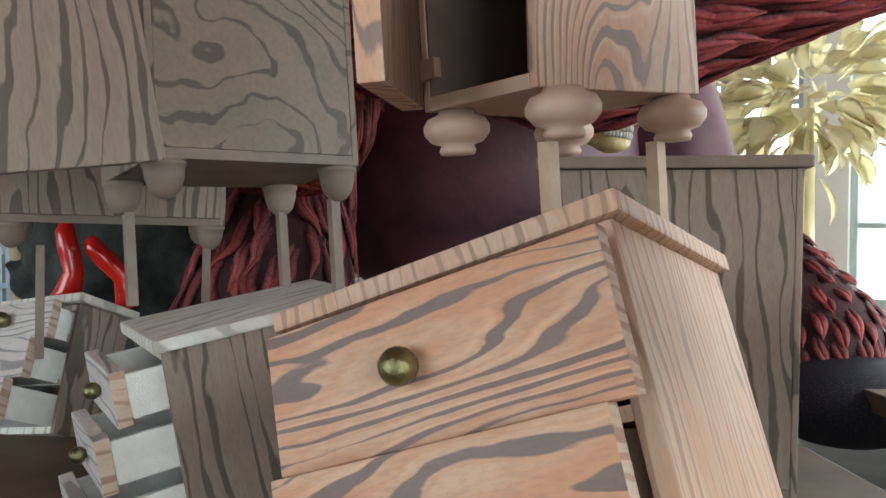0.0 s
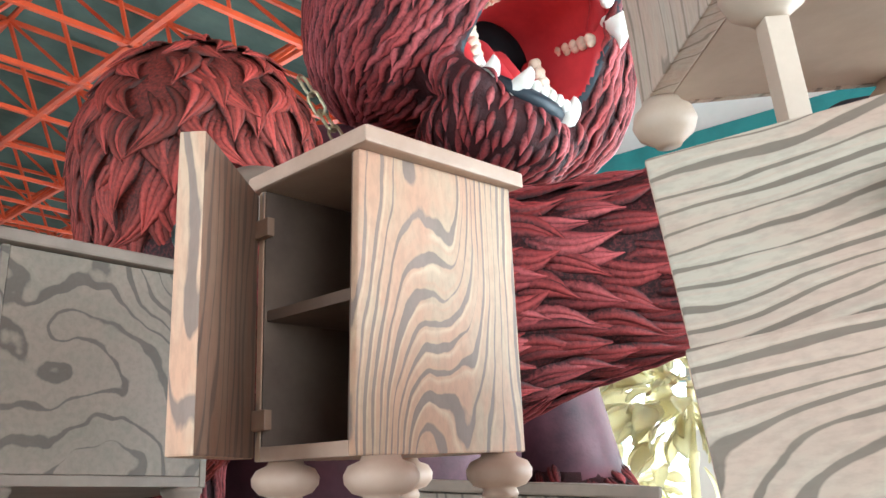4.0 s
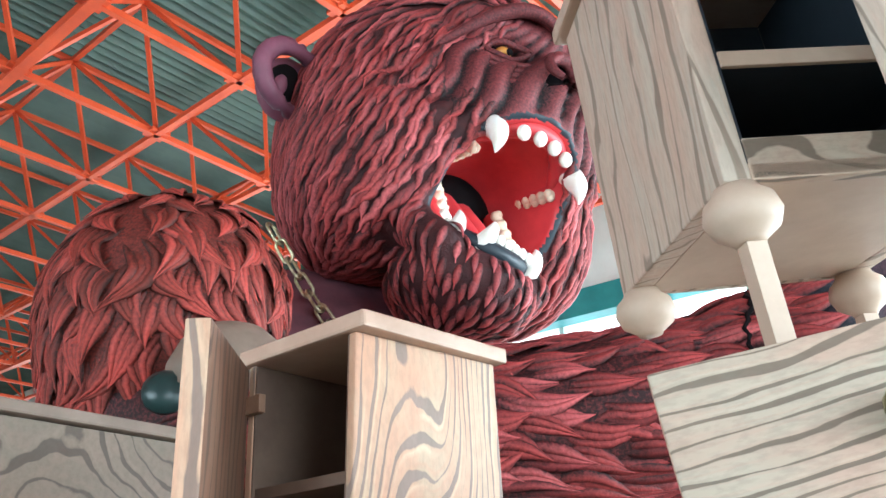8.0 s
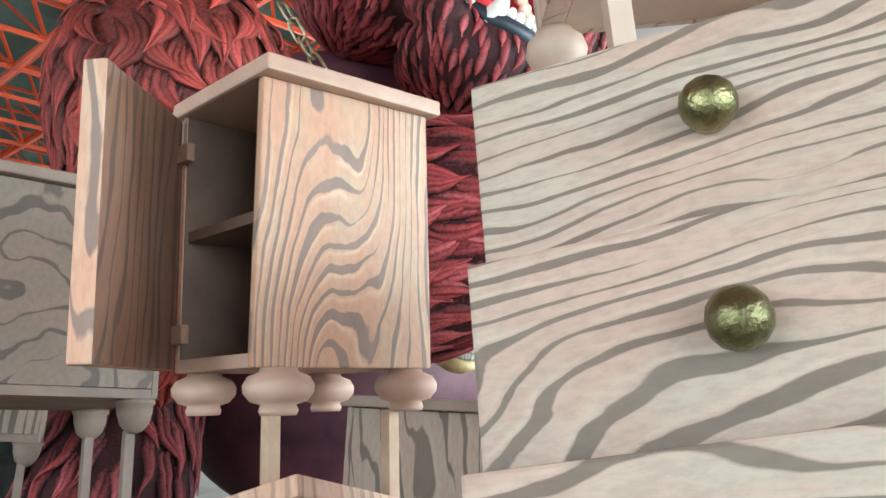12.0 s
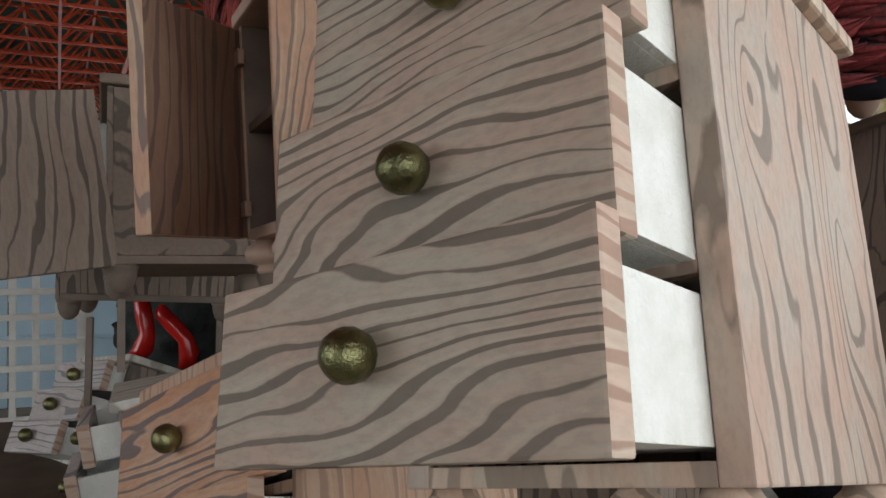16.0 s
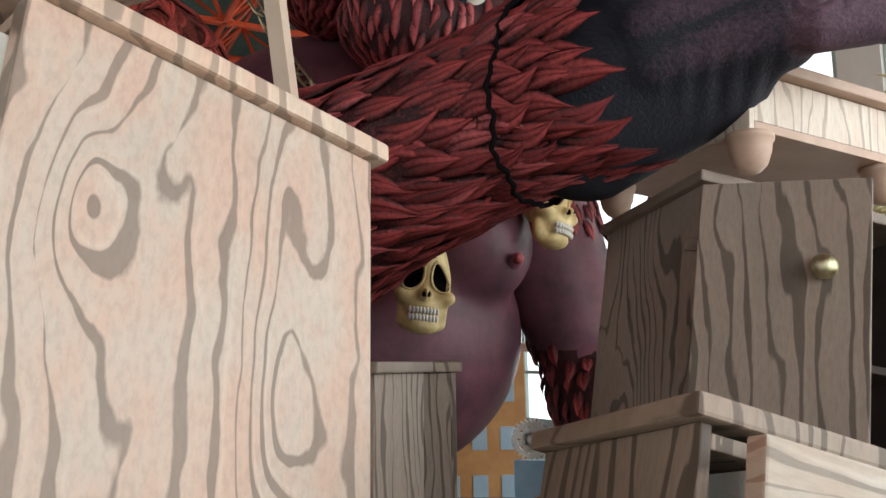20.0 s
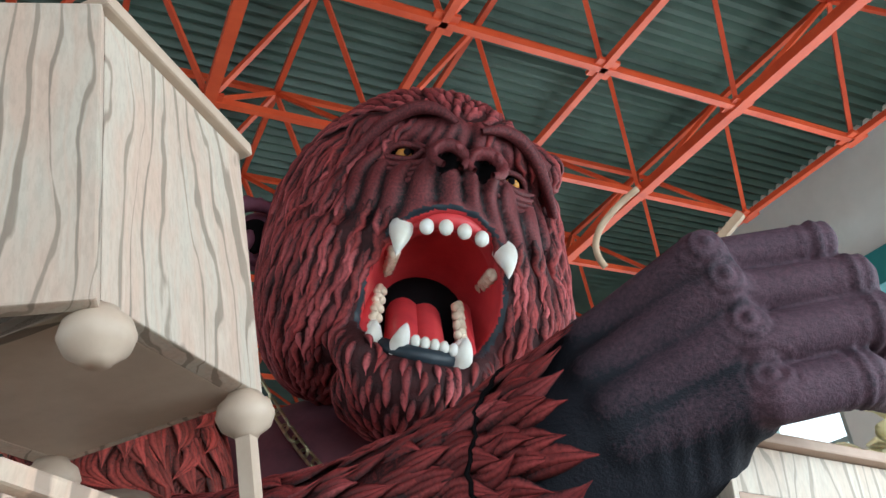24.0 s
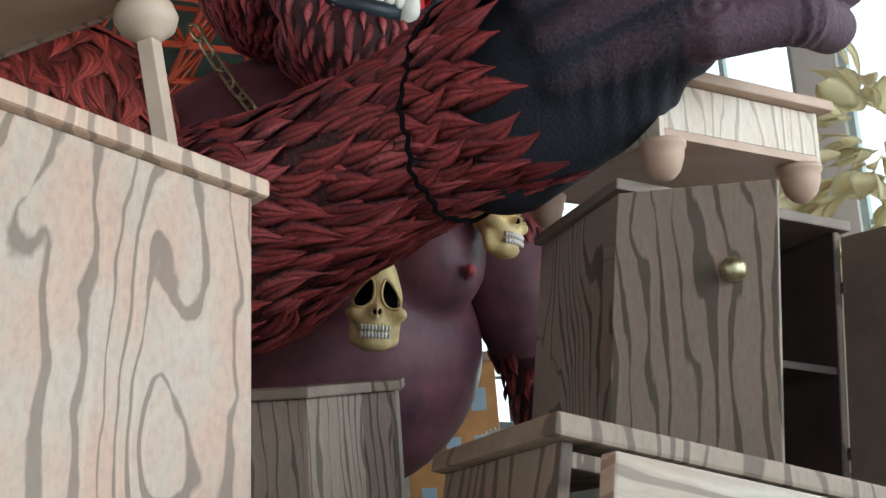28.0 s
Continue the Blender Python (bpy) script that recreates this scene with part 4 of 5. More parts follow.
def is_face(c, grow=0.0):
    """Where the head is bare, wrinkled hide."""
    a = np.abs(c[..., 0])
    return (c[..., 1] < -0.26 + 0.10 * a + grow) & (c[..., 2] > 0.12 + 0.28 * a - grow) & (c[..., 2] < 1.22 - 0.25 * a + grow) & (a < 0.84 + grow)


def head_paint(c):
    mat = np.full(len(c), M_FUR)
    mat[is_face(c, 0.06)] = M_FACE
    inner = mouth_reach(c)
    mat[(inner < 1.10) & (c[:, 1] < 0.1)] = M_LIP
    mat[(inner < 1.12) & (c[:, 2] < -0.22) & (c[:, 1] < -0.2)] = M_LIP
    mat[inner < 1.03] = M_GUM
    a = np.abs(c[:, 0] + 0.02)
    # nostril and eye pockets black: their shade put into the colour
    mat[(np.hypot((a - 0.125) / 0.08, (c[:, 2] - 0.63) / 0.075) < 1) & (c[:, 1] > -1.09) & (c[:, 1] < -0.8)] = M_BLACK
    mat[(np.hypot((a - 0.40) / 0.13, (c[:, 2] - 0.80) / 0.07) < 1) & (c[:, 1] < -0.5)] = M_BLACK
    return mat


# furrow bottoms sprayed darker, which also puts shade into the creases
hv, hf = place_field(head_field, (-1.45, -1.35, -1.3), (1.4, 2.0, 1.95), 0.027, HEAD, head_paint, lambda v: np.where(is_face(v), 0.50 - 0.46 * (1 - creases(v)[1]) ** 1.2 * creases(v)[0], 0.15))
to_world = lambda p: HEAD @ Vector(p)
turn_world = HEAD.to_3x3()


def head_fur(p):
    if is_face(p, -0.10) or p[1] > 1.5:
        return False
    return mouth_reach(p) > 1.14


pts = spots(hv, 0.080, head_fur, 3)
crown = np.clip((pts[:, 2] - 0.95) / 0.4, 0, 1)[:, None]
down = np.stack([0.22 * pts[:, 0] + 0.10 * np.sin(7 * pts[:, 2]), 0.28 + 0.22 * np.sin(4 * pts[:, 0] + 3 * pts[:, 2]), -np.ones(len(pts))], 1)
back = np.stack([0.7 * pts[:, 0], np.full(len(pts), 0.8), np.full(len(pts), 0.35)], 1)
flow = down * (1 - crown) + back * crown
chin = (pts[:, 2] < -0.42) & (pts[:, 1] < -0.25)
top = crown[:, 0] > 0.45
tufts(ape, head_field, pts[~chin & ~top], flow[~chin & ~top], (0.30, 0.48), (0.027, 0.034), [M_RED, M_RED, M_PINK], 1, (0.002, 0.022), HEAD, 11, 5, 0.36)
# crown tufts all lighter pink: light on the crown put into colour
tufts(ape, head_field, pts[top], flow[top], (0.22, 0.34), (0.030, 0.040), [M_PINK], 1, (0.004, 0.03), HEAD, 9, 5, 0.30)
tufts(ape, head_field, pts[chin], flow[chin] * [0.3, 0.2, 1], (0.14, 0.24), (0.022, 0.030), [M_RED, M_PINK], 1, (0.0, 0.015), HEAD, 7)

def put(vf, mat, spray_shade=0.75):
    """Adds a piece given in the head's frame."""
    ape.add([HEAD @ Vector(v) for v in vf[0]], vf[1], mat, spray_shade)


def arch(n, x0, fn):
    return [fn(-x0 + 2 * x0 * i / (n - 1)) for i in range(n)]


# brows: three arched folds over each eye, lids, eyeballs
for s in (-1, 1):
    # folds over and under the eye
    for k in range(8):
        h = 0.92 + 0.036 * k
        line = [Vector((s * (0.09 + 0.70 * u) - 0.03, -0.965 + 0.44 * u * u + 0.06 * k, h + (0.18 - 0.03 * s) * math.sin(math.pi * min(1, 0.10 + u * 0.82)) - 0.28 * u * u)) for u in np.linspace(0, 1, 14)]
        put(cord(line, [0.012 + (0.040 - 0.003 * k) * math.sin(math.pi * (i + 0.6) / 14.2) ** 0.7 for i in range(14)]), M_RED if k % 2 else M_FACE, 0.36 + 0.08 * (k % 4))
    for k in range(4):
        line = [Vector((s * (0.22 + 0.34 * u) - 0.02, -0.90 + 0.22 * u, 0.71 - 0.045 * k - 0.05 * math.sin(math.pi * u) + 0.02 * u)) for u in np.linspace(0, 1, 9)]
        put(cord(line, [0.008 + 0.018 * math.sin(math.pi * (i + 0.5) / 9) for i in range(9)]), M_FACE, 0.4)
    put(ball_mesh((s * 0.40 - 0.02, -0.675 + 0.03 * s, 0.79), (0.060, 0.066, 0.045)), M_EYE)
    for lid in (-1, 1):
        put(cord([Vector((s * (0.40 + 0.115 * math.cos(a)) - 0.02, -0.735 + 0.03 * s + 0.09 * math.cos(a) * abs(math.cos(a)), 0.79 + lid * 0.062 * math.sin(a))) for a in np.linspace(0, math.pi, 11)], 0.021), M_FACE, 0.35)
    put(ball_mesh((s * 0.385 - 0.02, -0.738 + 0.03 * s, 0.788), (0.026, 0.015, 0.028)), M_BLACK)
    # flared nostril wings
    line = [Vector((s * (0.125 + 0.120 * math.sin(a)) - 0.02, -1.11 + 0.05 * math.cos(a) + 0.05 * abs(math.sin(a)), 0.635 + 0.105 * math.cos(a))) for a in np.linspace(-2.4, 2.8, 16)]
    put(cord(line, [0.022 + 0.026 * math.sin(math.pi * i / 15) for i in range(16)], 10), M_FACE, 0.45)

# mouth: lips, gums, tongue, throat
jaw_at = Vector(JAW)
put(cord([jaw_at + Vector((0.43 * math.sin(a), -0.80 + 0.46 * math.sin(a) ** 2, -0.595 + 0.22 * math.sin(a) ** 2)) for a in np.linspace(-1.35, 1.35, 21)], [0.030 + 0.030 * math.cos(a) for a in np.linspace(-1.35, 1.35, 21)]), M_LIP)
put(cord([Vector((0.40 * math.sin(a), -0.83 + 0.34 * math.sin(a) ** 2, 0.17 + 0.14 * math.cos(a))) for a in np.linspace(-1.4, 1.4, 17)], 0.07), M_GUM)
put(cord([jaw_at + Vector((0.35 * math.sin(a), -0.74 + 0.52 * math.sin(a) ** 2, -0.56 + 0.10 * math.sin(a) ** 2)) for a in np.linspace(-1.45, 1.45, 17)], 0.06), M_GUM)
# black ball puts the shade of the deep throat into colour
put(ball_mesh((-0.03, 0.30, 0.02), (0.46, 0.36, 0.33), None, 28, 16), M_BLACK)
for s in (-1, 1):
    put(cord([jaw_at + Vector((s * (0.085 - 0.01 * u), -0.62 + 0.80 * u, -0.61 + 0.70 * u)) for u in np.linspace(0, 1, 16)], [0.05 + 0.080 * math.sin(math.pi * min(0.5, 0.15 + 0.8 * u)) for u in np.linspace(0, 1, 16)], 16), M_GUM)
    put(cord([jaw_at + Vector((s * (0.355 - 0.02 * u), -0.56 + 0.52 * u, -0.56 + 0.62 * u)) for u in np.linspace(0, 1, 8)], 0.07, 10), M_GUM)
    put(cord([Vector((s * (0.40 - 0.05 * u), -0.56 + 0.55 * u, 0.19)) for u in np.linspace(0, 1, 8)], 0.075, 10), M_GUM)


def fang(base, tip, r, mat=M_TOOTH):
    base, tip = Vector(base), Vector(tip)
    line = [base.lerp(tip, u) + Vector((0, -0.05 * math.sin(math.pi * u), 0)) for u in np.linspace(0, 1, 8)]
    put(cord(line, [r * (1 - u ** 1.8) + 0.004 for u in np.linspace(0, 1, 8)], 12), mat)


fang((-0.345, -0.70, 0.25), (-0.35, -0.82, -0.02), 0.082)
fang((0.375, -0.68, 0.25), (0.41, -0.80, 0.0), 0.082)
for x in (-0.19, -0.065, 0.06, 0.185):
    put(ball_mesh((x, -0.87 + 0.6 * x * x, 0.235 - 0.5 * x * x), (0.050, 0.042, 0.058), None, 12, 8), M_TOOTH)
for base, tip, r in (((-0.30, -0.60, -0.55), (-0.31, -0.64, -0.36), 0.065), ((-0.15, -0.72, -0.57), (-0.12, -0.78, -0.39), 0.062), ((0.27, -0.68, -0.57), (0.28, -0.72, -0.38), 0.068)):
    fang(jaw_at + Vector(base), jaw_at + Vector(tip), r)
for k in range(5):
    x = -0.05 + 0.062 * k
    put(ball_mesh(jaw_at + Vector((x, -0.79 + 0.5 * x * x, -0.50)), (0.034, 0.03, 0.045), None, 10, 6), M_TOOTH)
for s in (-1, 1):
    for k in range(6):
        for dx, dz in ((0, 0.0), (0.035, 0.012), (0.012, 0.03)):
            put(ball_mesh(jaw_at + Vector((s * (0.325 - dx - 0.004 * k), -0.54 + 0.075 * k, -0.465 + dz + 0.096 * k)), (0.036, 0.038, 0.038), None, 8, 6), M_MOLAR if k > 1 else M_TOOTH)
            put(ball_mesh((s * (0.37 - dx), -0.54 + 0.08 * k, 0.14 - dz + 0.005 * k), (0.036, 0.038, 0.036), None, 8, 6), M_MOLAR)

# ears: a cupped rim, a black ball puts shade into the hollow
for s in (-1, 1):
    c = Vector((s * 1.27 - 0.11, 0.84 + 0.30 * s, 0.50))
    rimline = [c + Vector((s * 0.10 * math.cos(a), -0.05 + 0.02 * math.cos(2 * a), 0)) + Vector((s * 0.17 * math.cos(a), -0.10 * math.cos(a), 0.24 * math.sin(a))) for a in np.linspace(-2.7, 2.7, 18)]
    put(cord(rimline, [0.04 + 0.035 * math.sin(math.pi * i / 17) for i in range(18)], 10), M_EAR)
    put(ball_mesh(c + Vector((s * -0.02, 0.10, 0)), (0.24, 0.08, 0.27)), M_EAR)
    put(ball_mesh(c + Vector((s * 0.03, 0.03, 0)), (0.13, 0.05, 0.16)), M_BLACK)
    put(ball_mesh(c + Vector((s * 0.06, 0.01, -0.05)), (0.06, 0.05, 0.10)), M_EAR)

# trunk: belly, chest, one breast, a hanging limb
def body_field(p):
    d = ellipsoid(p, (0.78, 6.05, 2.1), (1.26, 1.05, 1.12))
    d = join(d, ellipsoid(p, (0.75, 5.75, 3.45), (1.45, 0.85, 1.0)), 0.35)
    d = join(d, ellipsoid(p, (1.72, 5.60, 2.73), (0.44, 0.44, 0.46)), 0.08)
    d = join(d, ellipsoid(p, (0.35, 5.35, 2.80), (0.46, 0.42, 0.46)), 0.08)
    return d


place_field(body_field, (-1.1, 4.6, 0.8), (3.0, 7.4, 4.7), 0.07, Matrix(), lambda c: np.full(len(c), M_SKIN))
ape.add(*ball_mesh((2.02, 5.36, 2.585), (0.075, 0.07, 0.07)), M_EAR)
ape.add(*ball_mesh((2.06, 5.27, 2.58), (0.04, 0.07, 0.04)), M_FACE, 0.9)
limb = lambda p: join(tube(p, (2.18, 6.36, 2.95), (2.59, 6.13, 1.80), 0.50, 0.36), tube(p, (2.60, 6.10, 1.68), (3.03, 5.21, 0.85), 0.40, 0.42), 0.06)
lv, lf = place_field(limb, (1.4, 4.5, 0.3), (3.7, 7.1, 3.7), 0.06, Matrix(), lambda c: np.where(c[:, 2] - 0.25 * (c[:, 1] - 6) > 1.98, M_SKIN, M_FUR))


def dress(field, verts, gap, keep, seed, flow, length, width, mats, strands, lift, wave=0.1, curl=1.0):
    """Tufts over a surface, a gap apart."""
    pts = spots(verts, gap, keep, seed)
    tufts(ape, field, pts, np.array([flow(p) for p in pts]), length, width, mats, strands, lift, wave=wave, curl=curl)


dress(limb, lv, 0.11, lambda p: p[2] - 0.25 * (p[1] - 6) < 2.04 or p[2] > 2.95, 11, lambda p: (0.25 + 0.1 * math.sin(9 * p[2]), -0.4, -1), (0.15, 0.24), (0.024, 0.032), [M_RED], 2, (0.01, 0.03))

# shoulder, upper arm and forearm
SHO = (-0.26, 4.25, 3.52)
shoulder = lambda p: join(ellipsoid(p, SHO, (0.62, 0.62, 0.68)), tube(p, (-0.28, 4.3, 3.3), (-0.38, 4.35, 2.3), 0.48, 0.46), 0.2)
sv, sf = place_field(shoulder, (-1.3, 3.4, 1.6), (0.7, 5.2, 4.5), 0.055, Matrix(), lambda c: np.full(len(c), M_BROWN), 0.3)
dress(shoulder, sv, 0.112, lambda p: p[1] < 4.8, 12, lambda p: (0.4 * (p[0] + 0.26) + 0.35 * math.sin(5 * p[0] + 4 * p[2]), 0.0, -1.0), (0.27, 0.40), (0.022, 0.028), [M_BROWN], 4, (0.02, 0.06), 0.06, 4.4)
ELBOW, WRIST = Vector((1.00, 3.62, 2.66)), Vector((2.36, 2.84, 2.98))
arm = lambda p: join(tube(p, ELBOW, WRIST - (WRIST - ELBOW) * 0.12, 0.505, 0.35), tube(p, (-0.3, 4.3, 2.9), ELBOW, 0.5, 0.505), 0.25)
av, af = place_field(arm, (-1.0, 2.2, 1.6), (3.0, 5.0, 3.7), 0.055, Matrix(), lambda c: np.full(len(c), M_RED), 0.16)
along = (WRIST - ELBOW).normalized()


def arm_flow(p):
    u = (Vector(p) - ELBOW).dot(along)
    return along + Vector((0, 0, -0.24 + 0.12 * math.sin(5 * u + 3 * p[2])))


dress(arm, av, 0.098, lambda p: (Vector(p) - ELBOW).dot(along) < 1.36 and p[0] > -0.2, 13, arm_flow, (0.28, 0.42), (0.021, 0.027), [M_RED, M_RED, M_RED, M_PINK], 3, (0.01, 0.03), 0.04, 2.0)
# cuff of long spikes over the wrist, standing off towards the hand
q = along.to_track_quat("Z", "Y").to_matrix()
flare = lambda p: tube(p, WRIST - along * 0.45, WRIST + along * 0.75, 0.36, 0.42)
ring = []
for row, off in enumerate((-0.30, -0.18, -0.06, 0.05)):
    for k in range(26):
        a = 2 * math.pi * (k + 0.5 * row) / 26
        out = q @ Vector((math.cos(a), math.sin(a), 0))
        ring.append(WRIST + along * (off + 0.05 * math.sin(3.1 * k) + 0.07 * out.z) + out * 0.385)
tufts(ape, flare, np.array(ring), np.array([along + Vector((0, 0, -0.16))] * len(ring)), (0.25, 0.34), (0.020, 0.025), [M_RED, M_RED, M_PINK], 3, (0.01, 0.03), curl=1.5)
# the joint line round the cuff
line = []
for i, a in enumerate(np.linspace(0, 2 * math.pi, 72)):
    out = q @ Vector((math.cos(a), math.sin(a), 0))
    line.append(WRIST + along * (-0.09 + 0.17 * out.z + 0.012 * math.sin(11 * a) + 0.008 * (-1) ** i) + out * 0.414)
ape.add(*cord(line, 0.011, 6), M_BLACK)

# hand: back of the hand, tendons, knuckles, four fingers with creased joints
KNUCKLES = ((3.025, 2.297, 3.534), (3.075, 2.340, 3.418), (3.126, 2.393, 3.259), (3.154, 2.454, 3.062))
ROOTS = ((2.566, 2.600, 3.409), (2.568, 2.530, 3.223), (2.615, 2.503, 3.072), (2.653, 2.548, 2.939))
FINGERS = (((3.08, 2.40, 3.56), (3.47, 2.42, 3.577), (3.53, 2.62, 3.53), 0.076), ((3.12, 2.40, 3.40), (3.55, 2.42, 3.412), (3.64, 2.62, 3.34), 0.083), ((3.15, 2.42, 3.21), (3.58, 2.45, 3.258), (3.70, 2.64, 3.20), 0.096), ((3.17, 2.44, 3.01), (3.48, 2.49, 3.056), (3.64, 2.66, 3.05), 0.100))


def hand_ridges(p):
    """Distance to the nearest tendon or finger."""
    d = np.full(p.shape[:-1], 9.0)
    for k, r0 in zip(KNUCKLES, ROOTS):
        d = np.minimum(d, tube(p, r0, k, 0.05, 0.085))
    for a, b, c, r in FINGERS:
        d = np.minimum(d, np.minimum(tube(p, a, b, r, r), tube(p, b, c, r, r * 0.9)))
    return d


def hand_field(p):
    d = tube(p, (2.35, 2.90, 2.93), (2.66, 2.80, 3.10), 0.33, 0.34)
    d = join(d, tube(p, (2.62, 2.76, 3.34), (3.04, 2.50, 3.44), 0.20, 0.13), 0.10)
    d = join(d, tube(p, (2.62, 2.80, 3.00), (3.08, 2.56, 3.06), 0.25, 0.17), 0.10)
    d = join(d, tube(p, (2.45, 2.95, 2.84), (2.93, 2.78, 2.93), 0.30, 0.17), 0.12)
    for k, r0 in zip(KNUCKLES, ROOTS):
        d = join(d, tube(p, r0, k, 0.06, 0.09), 0.07)
    for a, b, c, r in FINGERS:
        f = join(tube(p, a, b, r, r), tube(p, b, c, r, r * 0.9), 0.03)
        ax = np.array(b) - np.array(a)
        u = (p - np.array(b)) @ (ax / np.linalg.norm(ax))
        f = f + 0.007 * np.sin(u * 2 * math.pi / 0.055) * np.exp(-(((u + 0.01) / 0.075) ** 2))
        d = join(d, f, 0.02)
    for k in KNUCKLES:
        q = np.linalg.norm(p - (np.array(k) + [0.01, -0.09, 0.01]), axis=-1)
        d = d - 0.009 * np.sin(q * 2 * math.pi / 0.05) * np.exp(-((q / 0.10) ** 2))
    # puckered heel of the hand
    heel = np.exp(-(((p[..., 2] - 2.86) / 0.10) ** 2)) * np.clip((p[..., 0] - 2.6) / 0.2, 0, 1) * np.clip((3.2 - p[..., 0]) / 0.1, 0, 1)
    return d + 0.004 * heel * np.sin(p[..., 0] * 2 * math.pi / 0.085 + 3 * p[..., 2])


# valleys darker than tendons: sprayed tone with their shade put in
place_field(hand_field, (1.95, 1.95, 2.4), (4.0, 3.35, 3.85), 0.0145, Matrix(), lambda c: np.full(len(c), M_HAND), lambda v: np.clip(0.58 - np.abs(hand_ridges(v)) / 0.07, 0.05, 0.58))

# hind legs: shaggy cones with a ragged hem over dark feet
for c, top, r0, r1, h, seed in (((-0.62, 4.75, 0.75), (-0.40, 5.0, 2.1), 0.55, 0.34, 0.0, 21),):
    leg = lambda p, c=c, top=top, r0=r0, r1=r1: tube(p, c, top, r0, r1)
    lo = np.minimum(c, top) - 0.75
    hi = np.maximum(c, top) + 0.75
    gv, gf = place_field(leg, lo, hi, 0.07, Matrix(), lambda m: np.full(len(m), M_FUR))
    dress(leg, gv, 0.11, lambda p: p[1] < c[1] + 0.3, seed, lambda p: (0.3 * math.sin(8 * p[2] + 5 * p[0]), 0, -1), (0.30, 0.46), (0.022, 0.030), [M_RED, M_PINK], 2, (0.01, 0.04), 0.3, 1.5)
ape.add(*ball_mesh((3.05, 4.95, 0.52), (0.55, 0.62, 0.30), None, 20, 12), M_HAND, 0.1)
ape.add(*ball_mesh((-0.6, 4.45, 0.45), (0.5, 0.75, 0.28), None, 20, 12), M_HAND, 0.1)

ape_figure = arrays("ape_figure", ape.v, ape.f, ape.m, [fur_body, skin, hand_skin, gum, lip, tooth, tooth_old, fur_red, fur_brown, fur_pink, black_hole, amber, face_hide, ear_skin])
ape_figure.data.attributes.new("spray_shade", "FLOAT", "POINT").data.foreach_set("value", np.array(ape.t, np.float32))
tagged(ape_figure, "giant roaring red-furred carnival ape figure of painted foam", "statue")


# ---- skull ornaments on the ape's belt ----
def skull_shape(p):
    s = np.stack([np.abs(p[..., 0]), p[..., 1], p[..., 2]], -1)
    d = ellipsoid(p, (0, 0.03, 0.06), (0.150, 0.16, 0.14))
    d = join(d, ellipsoid(p, (0, 0.0, 0.16), (0.115, 0.14, 0.14)), 0.05)
    d = join(d, ellipsoid(s, (0.115, -0.06, -0.03), (0.06, 0.07, 0.045)), 0.04)
    d = join(d, ellipsoid(p, (0, -0.06, -0.10), (0.10, 0.09, 0.09)), 0.05)
    d = join(d, ellipsoid(p, (0, -0.05, -0.19), (0.10, 0.09, 0.055)), 0.03)
    d = join(d, ellipsoid(p, (0, -0.155, -0.025), (0.036, 0.04, 0.034)), 0.03)
    return join(d, tube(s, (0.11, 0.0, -0.05), (0.10, -0.02, -0.17), 0.035, 0.04), 0.03)


def socket(x, z):
    """1 on the edge of the slanted, drop-shaped eye hole, less inside it."""
    u = (z - 0.075) / 0.082
    return np.hypot((np.abs(x) - 0.070 + 0.026 * u) / (0.050 * (1 - 0.38 * u).clip(0.3, 2)), u)


def skull_field(p):
    s = np.stack([np.abs(p[..., 0]), p[..., 1], p[..., 2]], -1)
    d = carve(skull_shape(p), np.maximum((socket(p[..., 0], p[..., 2]) - 1) * 0.045, p[..., 1] + 0.03), 0.008)
    d = carve(d, ellipsoid(s, (0.016, -0.19, -0.032), (0.012, 0.05, 0.024)), 0.006)
    return carve(d, ellipsoid(p, (0, -0.17, -0.135), (0.092, 0.05, 0.036)), 0.01)


skull_v, skull_f = blob(skull_field, (-0.25, -0.28, -0.3), (0.25, 0.27, 0.34), 0.011)
sc = Sculpt()
cen = skull_v[skull_f].mean(1)
front = skull_shape(cen) < -0.012
# eye and nose holes blackened to put their shade into the colour
hollow = front & (cen[:, 1] < 0) & ((socket(cen[:, 0], cen[:, 2]) < 1.05) | (np.hypot((np.abs(cen[:, 0]) - 0.016) / 0.016, (cen[:, 2] + 0.032) / 0.028) < 1))
sc.add(skull_v, skull_f.tolist(), np.where(hollow, 1, 0))
depth = np.linspace(-0.26, 0.02, 113)
for s in (-1, 1):
    rim = []
    for a in np.linspace(0, 2 * math.pi, 25):
        u = math.cos(a)
        x, z = s * (0.070 - 0.026 * u + 0.050 * (1 - 0.38 * u) * math.sin(a)), 0.075 + 0.082 * u
        y = depth[np.argmax(skull_shape(np.stack([np.full(113, x), depth, np.full(113, z)], -1)) < 0)]
        rim.append(Vector((x, y - 0.002, z)))
    sc.add(*cord(rim, 0.0085, 6), 0)
for z in (-0.114, -0.154):
    for k in range(9):
        x = -0.076 + 0.019 * k
        sc.add(*ball_mesh((x, -0.150 + 3.4 * x * x, z), (0.0098, 0.014, 0.0195), None, 8, 6), 2)
for m, k in ((pose(1.475, 4.78, 2.335, 0, 8, 14), 1.12), (pose(2.28, 5.36, 2.91, 0, 10, 52), 1.12)):
    skull = arrays("skull_ornament", [tuple(v) for v in sc.v], sc.f, sc.m, [bone, black_hole, tooth])
    skull.matrix_world = m @ Matrix.Scale(k, 4)
    tagged(skull, "yellowed grinning skull ornament hung on the ape's belly", "skull", "skull ornaments")


